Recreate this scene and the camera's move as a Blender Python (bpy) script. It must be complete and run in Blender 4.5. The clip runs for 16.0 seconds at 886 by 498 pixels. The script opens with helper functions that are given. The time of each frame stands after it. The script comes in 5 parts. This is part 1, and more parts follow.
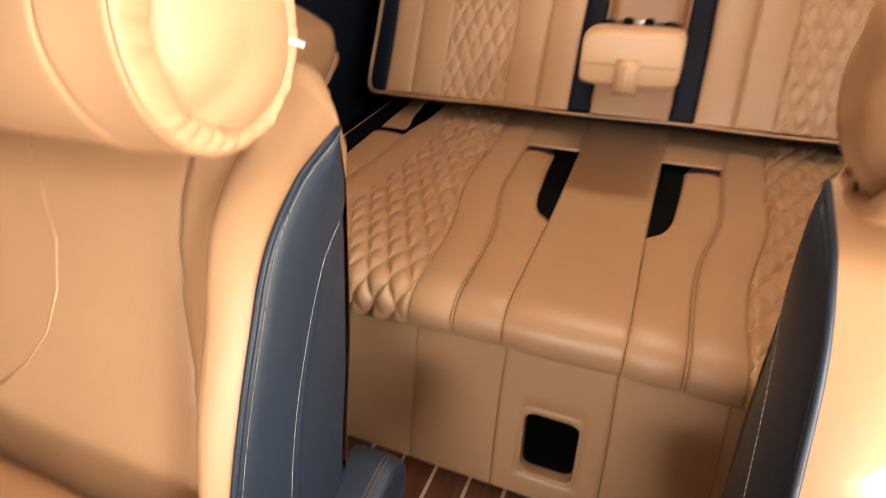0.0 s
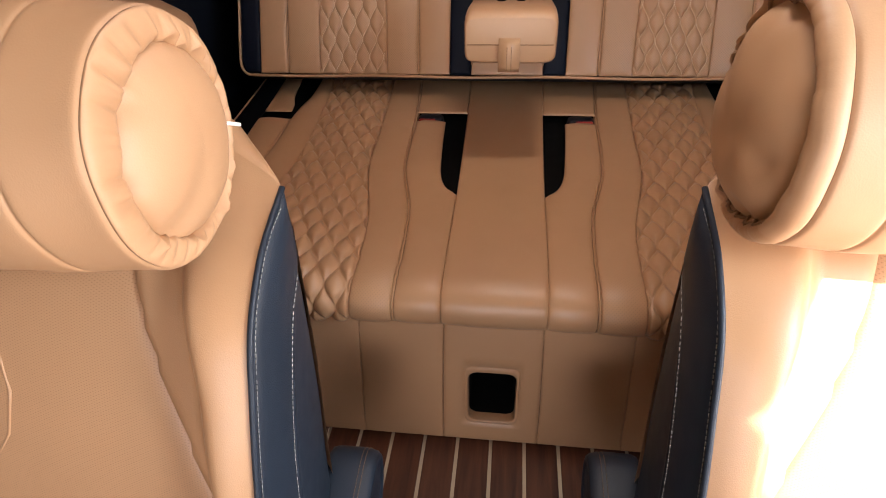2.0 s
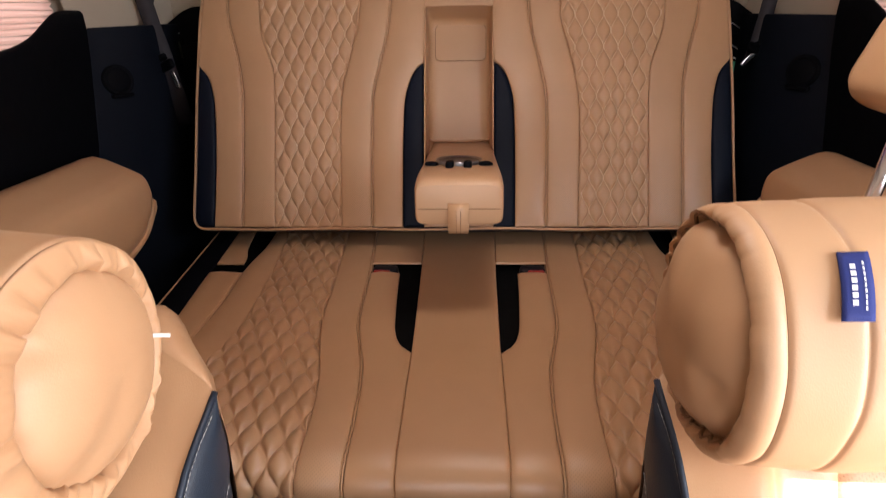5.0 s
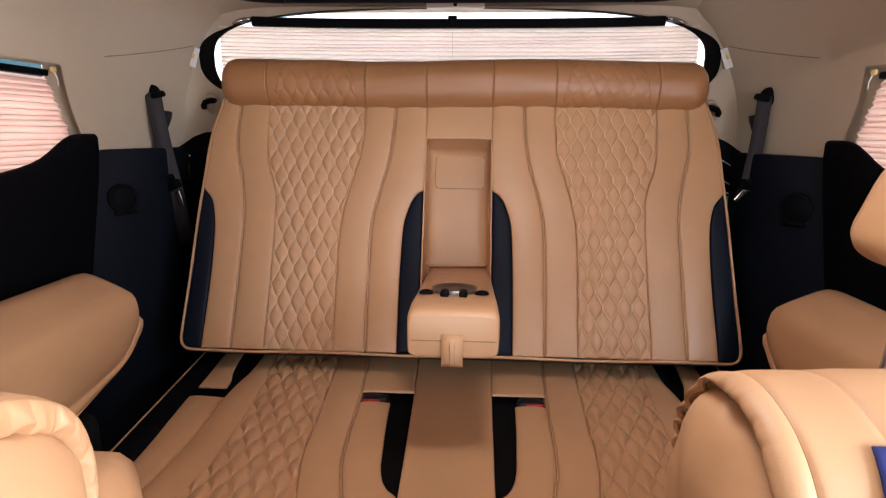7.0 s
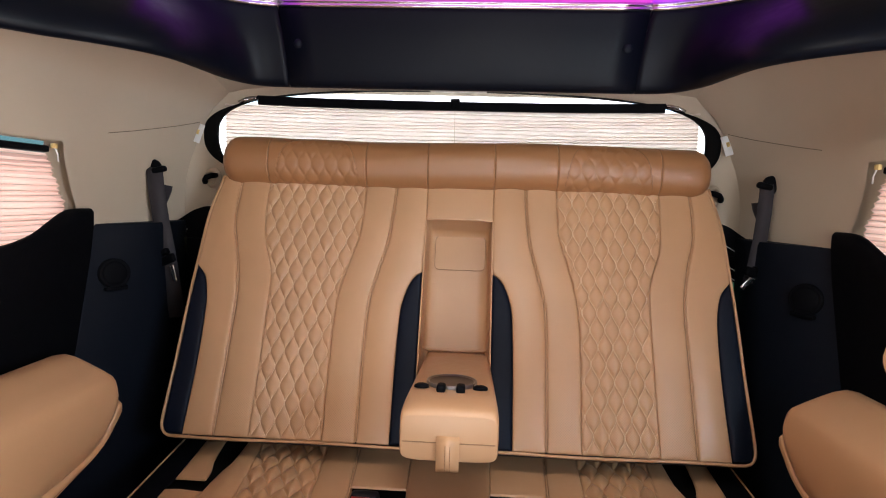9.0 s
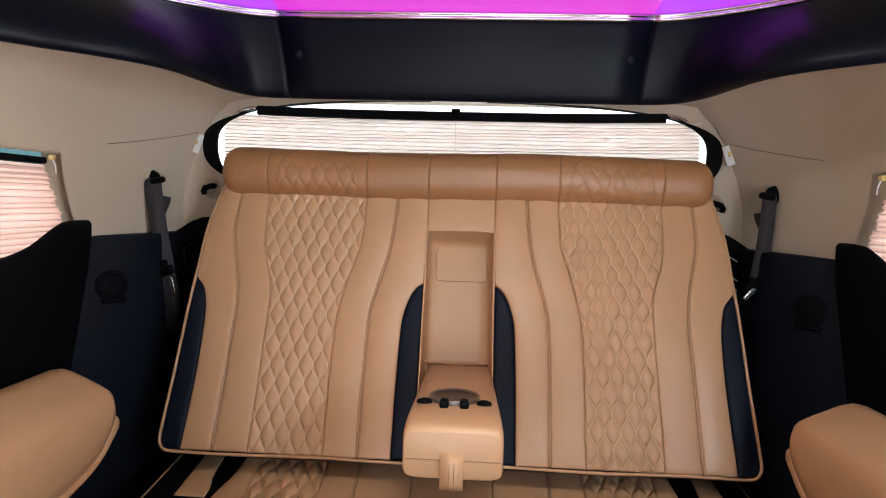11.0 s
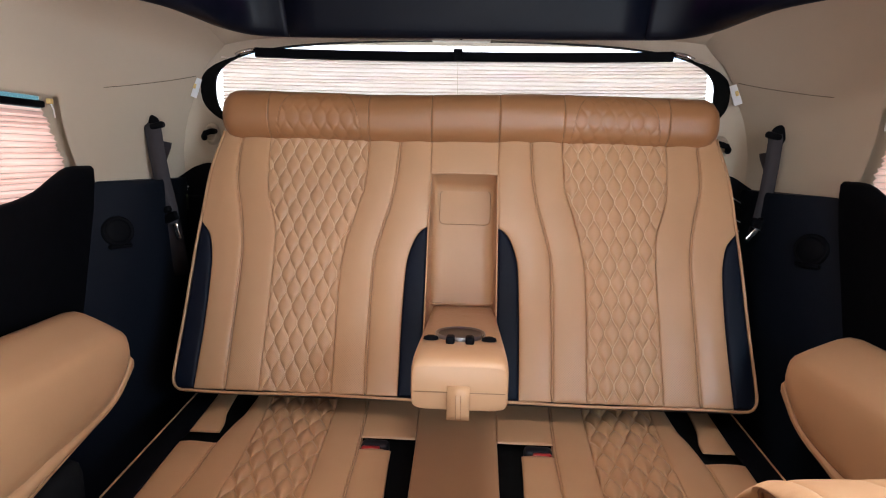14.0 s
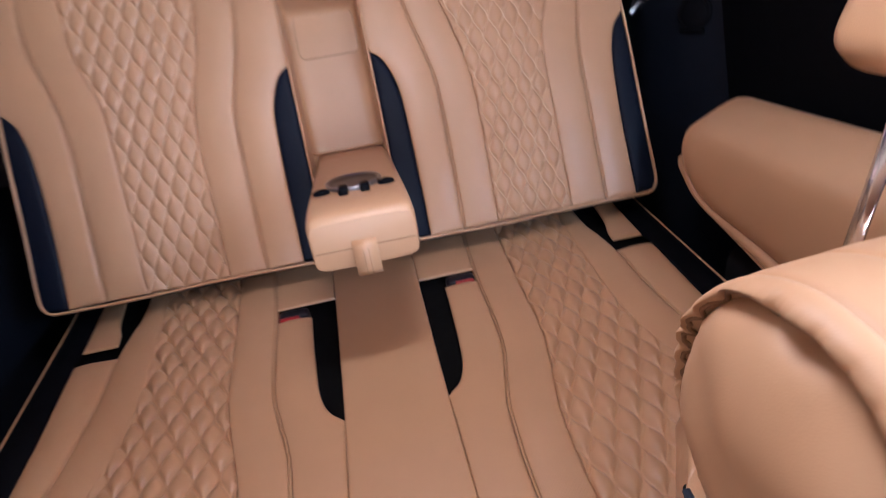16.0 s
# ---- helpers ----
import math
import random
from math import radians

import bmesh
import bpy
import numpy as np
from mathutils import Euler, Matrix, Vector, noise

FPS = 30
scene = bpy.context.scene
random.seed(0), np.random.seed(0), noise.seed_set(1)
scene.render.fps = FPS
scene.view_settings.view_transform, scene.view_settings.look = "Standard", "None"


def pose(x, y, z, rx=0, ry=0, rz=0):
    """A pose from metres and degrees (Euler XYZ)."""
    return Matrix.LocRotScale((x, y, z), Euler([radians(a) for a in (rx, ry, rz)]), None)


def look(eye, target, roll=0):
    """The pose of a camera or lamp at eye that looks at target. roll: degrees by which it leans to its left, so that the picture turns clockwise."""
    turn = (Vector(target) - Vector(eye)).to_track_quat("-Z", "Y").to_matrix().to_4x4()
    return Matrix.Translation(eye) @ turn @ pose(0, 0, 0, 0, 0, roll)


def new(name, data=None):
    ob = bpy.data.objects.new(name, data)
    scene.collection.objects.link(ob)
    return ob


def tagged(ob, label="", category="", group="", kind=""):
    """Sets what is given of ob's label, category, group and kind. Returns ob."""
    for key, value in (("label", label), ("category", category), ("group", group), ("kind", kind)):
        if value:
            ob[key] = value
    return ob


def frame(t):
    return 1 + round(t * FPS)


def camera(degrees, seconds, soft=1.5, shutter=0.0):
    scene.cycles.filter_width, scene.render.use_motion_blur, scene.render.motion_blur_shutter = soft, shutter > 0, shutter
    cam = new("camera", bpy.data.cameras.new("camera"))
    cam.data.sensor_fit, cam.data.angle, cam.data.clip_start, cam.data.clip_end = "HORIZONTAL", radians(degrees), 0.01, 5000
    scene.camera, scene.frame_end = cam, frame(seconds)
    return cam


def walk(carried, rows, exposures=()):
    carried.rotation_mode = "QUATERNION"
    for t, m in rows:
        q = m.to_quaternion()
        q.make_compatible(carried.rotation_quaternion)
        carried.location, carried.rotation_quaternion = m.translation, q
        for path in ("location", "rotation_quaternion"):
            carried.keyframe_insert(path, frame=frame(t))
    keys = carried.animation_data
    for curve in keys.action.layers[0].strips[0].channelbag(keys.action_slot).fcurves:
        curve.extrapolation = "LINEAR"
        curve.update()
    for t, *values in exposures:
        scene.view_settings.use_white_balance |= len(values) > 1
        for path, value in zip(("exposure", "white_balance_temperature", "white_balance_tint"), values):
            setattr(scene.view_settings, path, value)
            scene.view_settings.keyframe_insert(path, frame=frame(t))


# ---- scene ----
cam = camera(77.7, 16.0, soft=1.0, shutter=0.6)
PATH = [
    (0, (0.07, -0.594, 0.784), (-0.578, 1.032, -0.184), 0.7),
    (0.5, (0.02, -0.588, 0.859), (-0.343, 1.151, -0.061), -0.6),
    (1, (-0.006, -0.572, 0.878), (-0.193, 1.11, -0.187), -2.0),
    (1.5, (-0.007, -0.585, 0.882), (-0.207, 0.996, -0.326), -2.6),
    (2, (0.015, -0.605, 0.886), (-0.204, 0.991, -0.299), -2.1),
    (2.5, (0.006, -0.608, 0.891), (-0.194, 1.012, -0.264), -1.9),
    (3, (0.024, -0.597, 0.906), (-0.144, 1.02, -0.258), -1.7),
    (3.5, (0.022, -0.591, 0.9), (-0.123, 1.041, -0.247), -1.8),
    (4, (0.02, -0.576, 0.905), (-0.105, 1.112, -0.159), -1.7),
    (4.5, (0.025, -0.567, 0.922), (-0.085, 1.203, -0.002), -1.4),
    (5, (0.025, -0.558, 0.932), (-0.065, 1.268, 0.121), -1.1),
    (7.5, (0.035, -0.514, 0.953), (-0.066, 1.45, 0.592), 1.0),
    (8, (0.034, -0.506, 0.959), (-0.065, 1.467, 0.644), 1.5),
    (8.5, (0.035, -0.495, 0.967), (-0.06, 1.488, 0.727), 1.7),
    (9, (0.034, -0.482, 0.983), (-0.069, 1.506, 0.793), 1.7),
    (11.5, (0.023, -0.469, 0.992), (-0.065, 1.522, 0.827), 1.5),
    (12, (0.02, -0.466, 0.988), (-0.025, 1.522, 0.77), 0.6),
    (12.5, (0.015, -0.47, 0.982), (-0.05, 1.516, 0.757), 0.9),
    (13, (0.017, -0.472, 0.982), (-0.051, 1.51, 0.722), 0.9),
    (13.5, (0.023, -0.474, 0.969), (-0.039, 1.5, 0.656), 1.2),
    (14, (0.019, -0.479, 0.974), (-0.074, 1.49, 0.633), 1.1),
    (14.5, (0.027, -0.484, 0.965), (-0.057, 1.477, 0.583), 0.5),
    (15, (0.026, -0.485, 0.959), (-0.027, 1.464, 0.514), -0.8),
    (15.5, (0.026, -0.453, 0.961), (0.102, 1.425, 0.277), -5.0),
    (16, (0.032, -0.387, 0.946), (0.244, 1.379, 0.031), -8.7),
]
walk(cam, [(t, look(eye, target, roll)) for t, eye, target, roll in PATH],
     [(0, 2.64, 7700, 15), (0.5, 2.48, 7500, 15), (1, 2.40, 7100, 16), (1.5, 2.24, 6800, 17), (2.5, 2.02, 6700, 18), (3.5, 1.98, 6700, 19), (5, 2.06, 6700, 19), (7.5, 2.46, 6550, 17), (9, 2.50, 6350, 12), (14.5, 2.53, 6050, 11), (15.5, 2.58, 5700, 15), (16, 2.60, 5500, 21)])

# ---- world, sun and large lights ----
world = bpy.data.worlds.new("sky")
scene.world = world
world.use_nodes = True
wn = world.node_tree
sky = wn.nodes.new("ShaderNodeTexSky")
sky.sky_type, sky.sun_disc = "NISHITA", False
sky.sun_elevation, sky.sun_rotation = radians(38.6), radians(134)
wn.links.new(sky.outputs[0], wn.nodes["Background"].inputs[0])
wn.nodes["Background"].inputs[1].default_value = 0.055


def lamp(name, kind, m, energy, colour, size=0.1, size_y=0.1):
    data = bpy.data.lights.new(name, kind)
    data.energy, data.color = energy, colour
    if kind == "AREA":
        data.shape, data.size, data.size_y = "RECTANGLE", size, size_y
    ob = new(name, data)
    ob.matrix_world = m
    return ob


sun = lamp("sun", "SUN", look((0.47, -0.45, 0.52), (0, 0, 0)), 5.0, (1.0, 0.95, 0.87))
sun.data.angle = radians(0.5)
# daylight entering by the open front door (sunlit ground below, sky above) and by the windscreen, and the dome lamp's own light
lamp("door_daylight", "AREA", look((0.80, -0.72, 0.64), (-0.2, -0.36, 0.62)), 3.9, (1.0, 0.97, 0.93), 0.46, 0.78)
lamp("door_skylight", "AREA", look((0.85, -0.78, 1.16), (0.36, 0.70, 0.40)), 3.8, (0.62, 0.83, 1.0), 0.30, 0.30)
lamp("windscreen_daylight", "AREA", look((0.10, -2.1, 0.63), (0.02, 0.0, 0.2)), 3.8, (0.97, 0.97, 1.0), 0.9, 0.34)
lamp("rear_window_daylight", "AREA", look((-0.015, 1.16, 1.14), (-0.015, 0, 1.11)), 1.05, (1.0, 0.98, 0.97), 1.46, 0.33)
lamp("side_window_daylight", "AREA", look((-0.860, 0.1, 0.945), (0, 0.1, 0.945)), 0.30, (1.0, 0.98, 0.97), 1.05, 0.19)
lamp("side_window_daylight", "AREA", look((0.835, 0.1, 0.945), (0, 0.1, 0.945)), 0.24, (1.0, 0.98, 0.97), 1.05, 0.19)
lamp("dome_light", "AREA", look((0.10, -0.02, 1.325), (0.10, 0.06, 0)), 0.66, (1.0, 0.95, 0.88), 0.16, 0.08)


# ---- materials ----
def shade(name, colour, rough=0.5, metal=0.0, spread=0.12, scale=6.0, bump=0.0, grain=600.0, coat=0.0, rough_spread=0.08, spec=0.5):
    """A surface with broad mottling, fine grain relief and uneven gloss."""
    mat = bpy.data.materials.new(name)
    mat.use_nodes = True
    nt = mat.node_tree
    p = nt.nodes["Principled BSDF"]
    p.inputs["Metallic"].default_value = metal
    p.inputs["Coat Weight"].default_value = coat
    p.inputs["Specular IOR Level"].default_value = spec
    tc = nt.nodes.new("ShaderNodeTexCoord")
    n1 = nt.nodes.new("ShaderNodeTexNoise")
    n1.inputs["Scale"].default_value, n1.inputs["Detail"].default_value = scale, 4
    nt.links.new(tc.outputs["Object"], n1.inputs["Vector"])
    ramp = nt.nodes.new("ShaderNodeMapRange")
    ramp.inputs["To Min"].default_value, ramp.inputs["To Max"].default_value = 1 - spread, 1 + spread
    nt.links.new(n1.outputs["Fac"], ramp.inputs["Value"])
    mul = nt.nodes.new("ShaderNodeVectorMath")
    mul.operation = "SCALE"
    mul.inputs[0].default_value = colour
    nt.links.new(ramp.outputs[0], mul.inputs["Scale"])
    nt.links.new(mul.outputs[0], p.inputs["Base Color"])
    r2 = nt.nodes.new("ShaderNodeMapRange")
    r2.inputs["To Min"].default_value, r2.inputs["To Max"].default_value = rough - rough_spread, rough + rough_spread
    n2 = nt.nodes.new("ShaderNodeTexNoise")
    n2.inputs["Scale"].default_value, n2.inputs["Detail"].default_value = scale * 9, 3
    nt.links.new(tc.outputs["Object"], n2.inputs["Vector"])
    nt.links.new(n2.outputs["Fac"], r2.inputs["Value"])
    nt.links.new(r2.outputs[0], p.inputs["Roughness"])
    if bump:
        v = nt.nodes.new("ShaderNodeTexVoronoi")
        v.inputs["Scale"].default_value = grain
        nt.links.new(tc.outputs["Object"], v.inputs["Vector"])
        n3 = nt.nodes.new("ShaderNodeTexNoise")
        n3.inputs["Scale"].default_value, n3.inputs["Detail"].default_value = 28, 5
        nt.links.new(tc.outputs["Object"], n3.inputs["Vector"])
        add = nt.nodes.new("ShaderNodeMath")
        add.operation = "MULTIPLY_ADD"
        add.inputs[1].default_value = 0.35
        nt.links.new(v.outputs["Distance"], add.inputs[0])
        nt.links.new(n3.outputs["Fac"], add.inputs[2])
        b = nt.nodes.new("ShaderNodeBump")
        b.inputs["Strength"].default_value, b.inputs["Distance"].default_value = bump, 0.002
        nt.links.new(add.outputs[0], b.inputs["Height"])
        nt.links.new(b.outputs[0], p.inputs["Normal"])
    return mat


def perforate(mat, pitch=0.0036, fade=None):
    """Rows of pin holes laid out on the flat pattern of the hide; fade: (from, to) along its length."""
    nt = mat.node_tree
    p = nt.nodes["Principled BSDF"]
    uv = nt.nodes.new("ShaderNodeUVMap")
    rot = nt.nodes.new("ShaderNodeMapping")
    rot.inputs["Rotation"].default_value = (0, 0, radians(45))
    rot.inputs["Scale"].default_value = (1 / pitch,) * 3
    nt.links.new(uv.outputs[0], rot.inputs[0])
    fr = nt.nodes.new("ShaderNodeVectorMath")
    fr.operation = "FRACTION"
    nt.links.new(rot.outputs[0], fr.inputs[0])
    ds = nt.nodes.new("ShaderNodeVectorMath")
    ds.operation = "DISTANCE"
    ds.inputs[1].default_value = (0.5, 0.5, 0)
    nt.links.new(fr.outputs[0], ds.inputs[0])
    hole = nt.nodes.new("ShaderNodeMapRange")
    hole.inputs["From Min"].default_value, hole.inputs["From Max"].default_value = 0.14, 0.24
    hole.inputs["To Min"].default_value, hole.inputs["To Max"].default_value = 1, 0
    nt.links.new(ds.outputs["Value"], hole.inputs["Value"])
    out = hole.outputs[0]
    if fade:
        sep = nt.nodes.new("ShaderNodeSeparateXYZ")
        nt.links.new(uv.outputs[0], sep.inputs[0])
        mr = nt.nodes.new("ShaderNodeMapRange")
        mr.inputs["From Min"].default_value, mr.inputs["From Max"].default_value = fade
        mr.inputs["To Min"].default_value, mr.inputs["To Max"].default_value = 1, 0
        nt.links.new(sep.outputs["Y"], mr.inputs["Value"])
        m = nt.nodes.new("ShaderNodeMath")
        m.operation = "MULTIPLY"
        nt.links.new(out, m.inputs[0])
        nt.links.new(mr.outputs[0], m.inputs[1])
        out = m.outputs[0]
    mix = nt.nodes.new("ShaderNodeMix")
    mix.data_type = "RGBA"
    old = p.inputs["Base Color"].links[0].from_socket
    nt.links.new(out, mix.inputs["Factor"])
    nt.links.new(old, mix.inputs["A"])
    mix.inputs["B"].default_value = (0.31, 0.178, 0.094, 1)
    nt.links.new(mix.outputs["Result"], p.inputs["Base Color"])
    return mat


TAN = (0.440, 0.252, 0.132)
leather = shade("tan_leather", TAN, 0.39, spread=0.10, scale=7, bump=0.16, grain=900)
leather_perf = perforate(shade("perforated_tan_leather", TAN, 0.46, spread=0.10, scale=7, bump=0.14, grain=900), fade=(0.04, 0.20))
leather_seat = perforate(shade("seat_insert_leather", TAN, 0.46, spread=0.10, scale=7, bump=0.14, grain=900))
pillow_hide = shade("soft_tan_leather", (0.460, 0.270, 0.146), 0.52, spread=0.08, scale=7, bump=0.07, grain=900)
# same tan made deeper: shade on the head roll's front is in the colour
shaded_tan = shade("shaded_tan_leather", (0.305, 0.142, 0.060), 0.42, spread=0.10, scale=7, bump=0.16, grain=900)
thread_brown = shade("brown_thread", (0.22, 0.12, 0.06), 0.7, spread=0.1)
thread_light = shade("pale_thread", (0.64, 0.46, 0.31), 0.7, spread=0.1)
thread_white = shade("white_thread", (0.30, 0.30, 0.29), 0.8, spread=0.1)
navy = shade("midnight_blue_leather", (0.0025, 0.0052, 0.013), 0.55, spread=0.2, bump=0.15, grain=900, spec=0.14)
black_leather = shade("black_leather", (0.013, 0.021, 0.034), 0.46, spread=0.2, bump=0.18, grain=900, spec=0.36)
black_plastic = shade("black_grained_plastic", (0.0024, 0.0027, 0.004), 0.6, spread=0.25, bump=0.12, grain=1200, spec=0.06)
slate_plastic = shade("charcoal_blue_plastic", (0.0052, 0.0072, 0.0125), 0.6, spread=0.25, bump=0.12, grain=1200, spec=0.12)
gloss_black = shade("satin_black_panel", (0.0022, 0.0032, 0.0068), 0.42, spread=0.2, bump=0.02, grain=500, spec=0.10)
carpet = shade("black_carpet", (0.010, 0.010, 0.011), 0.95, spread=0.35, scale=30, bump=0.7, grain=700, spec=0.1)
cream = shade("cream_headliner", (0.50, 0.42, 0.325), 0.85, spread=0.06, scale=5, bump=0.25, grain=1100)
cream_plastic = shade("cream_plastic", (0.58, 0.52, 0.44), 0.5, spread=0.05, scale=5, bump=0.06, grain=1000)
chrome = shade("brushed_steel", (0.66, 0.66, 0.69), 0.20, metal=1.0, spread=0.06)
webbing = shade("grey_webbing", (0.027, 0.023, 0.029), 0.75, spread=0.2, bump=0.3, grain=1500)
red_plastic = shade("red_button", (0.38, 0.02, 0.02), 0.35, spread=0.1)
clear_wrap = shade("dark_buckle_plastic", (0.012, 0.012, 0.016), 0.4, spread=0.2, spec=0.2)
blue_cloth = shade("blue_woven_label", (0.005, 0.016, 0.13), 0.8, spread=0.12, bump=0.2, grain=1500)
white_print = shade("white_print", (0.75, 0.75, 0.75), 0.6, spread=0.05)
yellow_print = shade("yellow_print", (0.75, 0.55, 0.22), 0.6, spread=0.05)
green_print = shade("green_print", (0.02, 0.36, 0.20), 0.5, spread=0.05)
joint_dark = shade("joint_shadow_cloth", (0.20, 0.165, 0.12), 0.9, spread=0.1)
rubber = shade("black_rubber", (0.004, 0.004, 0.004), 0.85, spread=0.2, spec=0.1)


def teak():
    mat = bpy.data.materials.new("teak_plank")
    mat.use_nodes = True
    nt = mat.node_tree
    p = nt.nodes["Principled BSDF"]
    tc = nt.nodes.new("ShaderNodeTexCoord")
    info = nt.nodes.new("ShaderNodeObjectInfo")
    mp = nt.nodes.new("ShaderNodeMapping")
    mp.inputs["Scale"].default_value = (45, 4, 20)
    nt.links.new(tc.outputs["Object"], mp.inputs[0])
    off = nt.nodes.new("ShaderNodeVectorMath")
    off.operation = "SCALE"
    off.inputs[0].default_value = (37, 91, 13)
    nt.links.new(info.outputs["Random"], off.inputs["Scale"])
    nt.links.new(off.outputs[0], mp.inputs["Location"])
    n = nt.nodes.new("ShaderNodeTexNoise")
    n.inputs["Scale"].default_value, n.inputs["Detail"].default_value, n.inputs["Distortion"].default_value = 1.6, 8, 0.6
    nt.links.new(mp.outputs[0], n.inputs["Vector"])
    r = nt.nodes.new("ShaderNodeValToRGB")
    r.color_ramp.elements[0].position, r.color_ramp.elements[0].color = 0.32, (0.045, 0.014, 0.007, 1)
    r.color_ramp.elements[1].position, r.color_ramp.elements[1].color = 0.72, (0.12, 0.040, 0.020, 1)
    nt.links.new(n.outputs["Fac"], r.inputs[0])
    nt.links.new(r.outputs[0], p.inputs["Base Color"])
    p.inputs["Roughness"].default_value = 0.42
    b = nt.nodes.new("ShaderNodeBump")
    b.inputs["Strength"].default_value, b.inputs["Distance"].default_value = 0.25, 0.001
    nt.links.new(n.outputs["Fac"], b.inputs["Height"])
    nt.links.new(b.outputs[0], p.inputs["Normal"])
    return mat


def blind_cloth(name, colour):
    mat = bpy.data.materials.new(name)
    mat.use_nodes = True
    nt = mat.node_tree
    nt.nodes.remove(nt.nodes["Principled BSDF"])
    d, t, mix = nt.nodes.new("ShaderNodeBsdfDiffuse"), nt.nodes.new("ShaderNodeBsdfTranslucent"), nt.nodes.new("ShaderNodeMixShader")
    n = nt.nodes.new("ShaderNodeTexNoise")
    n.inputs["Scale"].default_value, n.inputs["Detail"].default_value = 9, 5
    tc = nt.nodes.new("ShaderNodeTexCoord")
    nt.links.new(tc.outputs["Object"], n.inputs["Vector"])
    mr = nt.nodes.new("ShaderNodeMapRange")
    mr.inputs["To Min"].default_value, mr.inputs["To Max"].default_value = 0.85, 1.12
    nt.links.new(n.outputs["Fac"], mr.inputs["Value"])
    mul = nt.nodes.new("ShaderNodeVectorMath")
    mul.operation = "SCALE"
    mul.inputs[0].default_value = colour
    nt.links.new(mr.outputs[0], mul.inputs["Scale"])
    nt.links.new(mul.outputs[0], d.inputs["Color"])
    nt.links.new(mul.outputs[0], t.inputs["Color"])
    mix.inputs[0].default_value = 0.6
    nt.links.new(d.outputs[0], mix.inputs[1])
    nt.links.new(t.outputs[0], mix.inputs[2])
    nt.links.new(mix.outputs[0], nt.nodes["Material Output"].inputs[0])
    return mat


def glow(name, colour, strength, base=0.8):
    mat = bpy.data.materials.new(name)
    mat.use_nodes = True
    p = mat.node_tree.nodes["Principled BSDF"]
    p.inputs["Base Color"].default_value = (base, base, base, 1)
    p.inputs["Emission Color"].default_value = (*colour, 1)
    p.inputs["Emission Strength"].default_value = strength
    return mat


def glass(name, tint):
    mat = bpy.data.materials.new(name)
    mat.use_nodes = True
    p = mat.node_tree.nodes["Principled BSDF"]
    p.inputs["Base Color"].default_value = (*tint, 1)
    p.inputs["Transmission Weight"].default_value, p.inputs["Roughness"].default_value = 1.0, 0.02
    return mat


teak_wood, caulk = teak(), shade("pale_caulking", (0.50, 0.42, 0.30), 0.7, spread=0.12, scale=12)
blind_white, blind_pink = blind_cloth("white_blind_cloth", (0.86, 0.78, 0.73)), blind_cloth("salmon_blind_cloth", (0.80, 0.55, 0.47))
led_pink, window_glass = glow("pink_led_strip", (1.0, 0.05, 0.86), 0.135, 0.08), glass("clear_glass", (0.92, 0.96, 0.95))
privacy_glass = glass("privacy_glass", (0.08, 0.15, 0.18))
led_violet = glow("violet_led_strip", (0.56, 0.05, 1.0), 0.17, 0.08)

# ---- building helpers ----
ORIGIN = {}


def thing(name, at, label, category, group=""):
    ob = new(name)
    ob.empty_display_size = 0.02
    ob.location = at
    ORIGIN[ob.name] = Vector(at)
    return tagged(ob, label, category, group)


def part(name, bm, material, parent=None, label="", kind="", smooth=True):
    """Links a bmesh drawn in world places as one mesh under a thing or a part."""
    at = ORIGIN[parent.name] if parent else Vector()
    if parent:
        bmesh.ops.translate(bm, verts=bm.verts, vec=-at)
    me = bpy.data.meshes.new(name)
    bm.to_mesh(me)
    bm.free()
    me.materials.append(material)
    if smooth:
        for f in me.polygons:
            f.use_smooth = True
    ob = new(name, me)
    ORIGIN[ob.name] = at
    if parent:
        ob.parent = parent
    return tagged(ob, label, kind=kind)


def grid(fn, us, vs, uvfn=None, close_u=False):
    """A sheet of quads through fn(u, v)."""
    bm = bmesh.new()
    rows = [[bm.verts.new(fn(u, v)) for u in us] for v in vs]
    lay = bm.loops.layers.uv.new("UVMap")
    nu = len(us)
    for j in range(len(vs) - 1):
        for i in range(nu if close_u else nu - 1):
            k = (i + 1) % nu
            f = bm.faces.new((rows[j][i], rows[j][k], rows[j + 1][k], rows[j + 1][i]))
            if uvfn:
                for lp, (a, b) in zip(f.loops, ((i, j), (k, j), (k, j + 1), (i, j + 1))):
                    lp[lay].uv = uvfn(us[a], vs[b])
    return bm


def span(a, b, n):
    return [a + (b - a) * i / (n - 1) for i in range(n)]


def curve(points):
    """A smooth function through (place, value) pairs."""
    xs, ys = [p[0] for p in points], [p[1] for p in points]

    def at(v):
        if v <= xs[0]:
            return ys[0]
        if v >= xs[-1]:
            return ys[-1]
        i = max(k for k in range(len(xs) - 1) if xs[k] <= v)
        h = xs[i + 1] - xs[i]
        t = (v - xs[i]) / h

        def slope(k):
            if k in (0, len(xs) - 1):
                k2 = 1 if k == 0 else k
                return (ys[k2] - ys[k2 - 1]) / (xs[k2] - xs[k2 - 1])
            return (ys[k + 1] - ys[k - 1]) / (xs[k + 1] - xs[k - 1])

        return ((2 * t**3 - 3 * t**2 + 1) * ys[i] + (t**3 - 2 * t**2 + t) * h * slope(i)
                + (-2 * t**3 + 3 * t**2) * ys[i + 1] + (t**3 - t**2) * h * slope(i + 1))

    return at


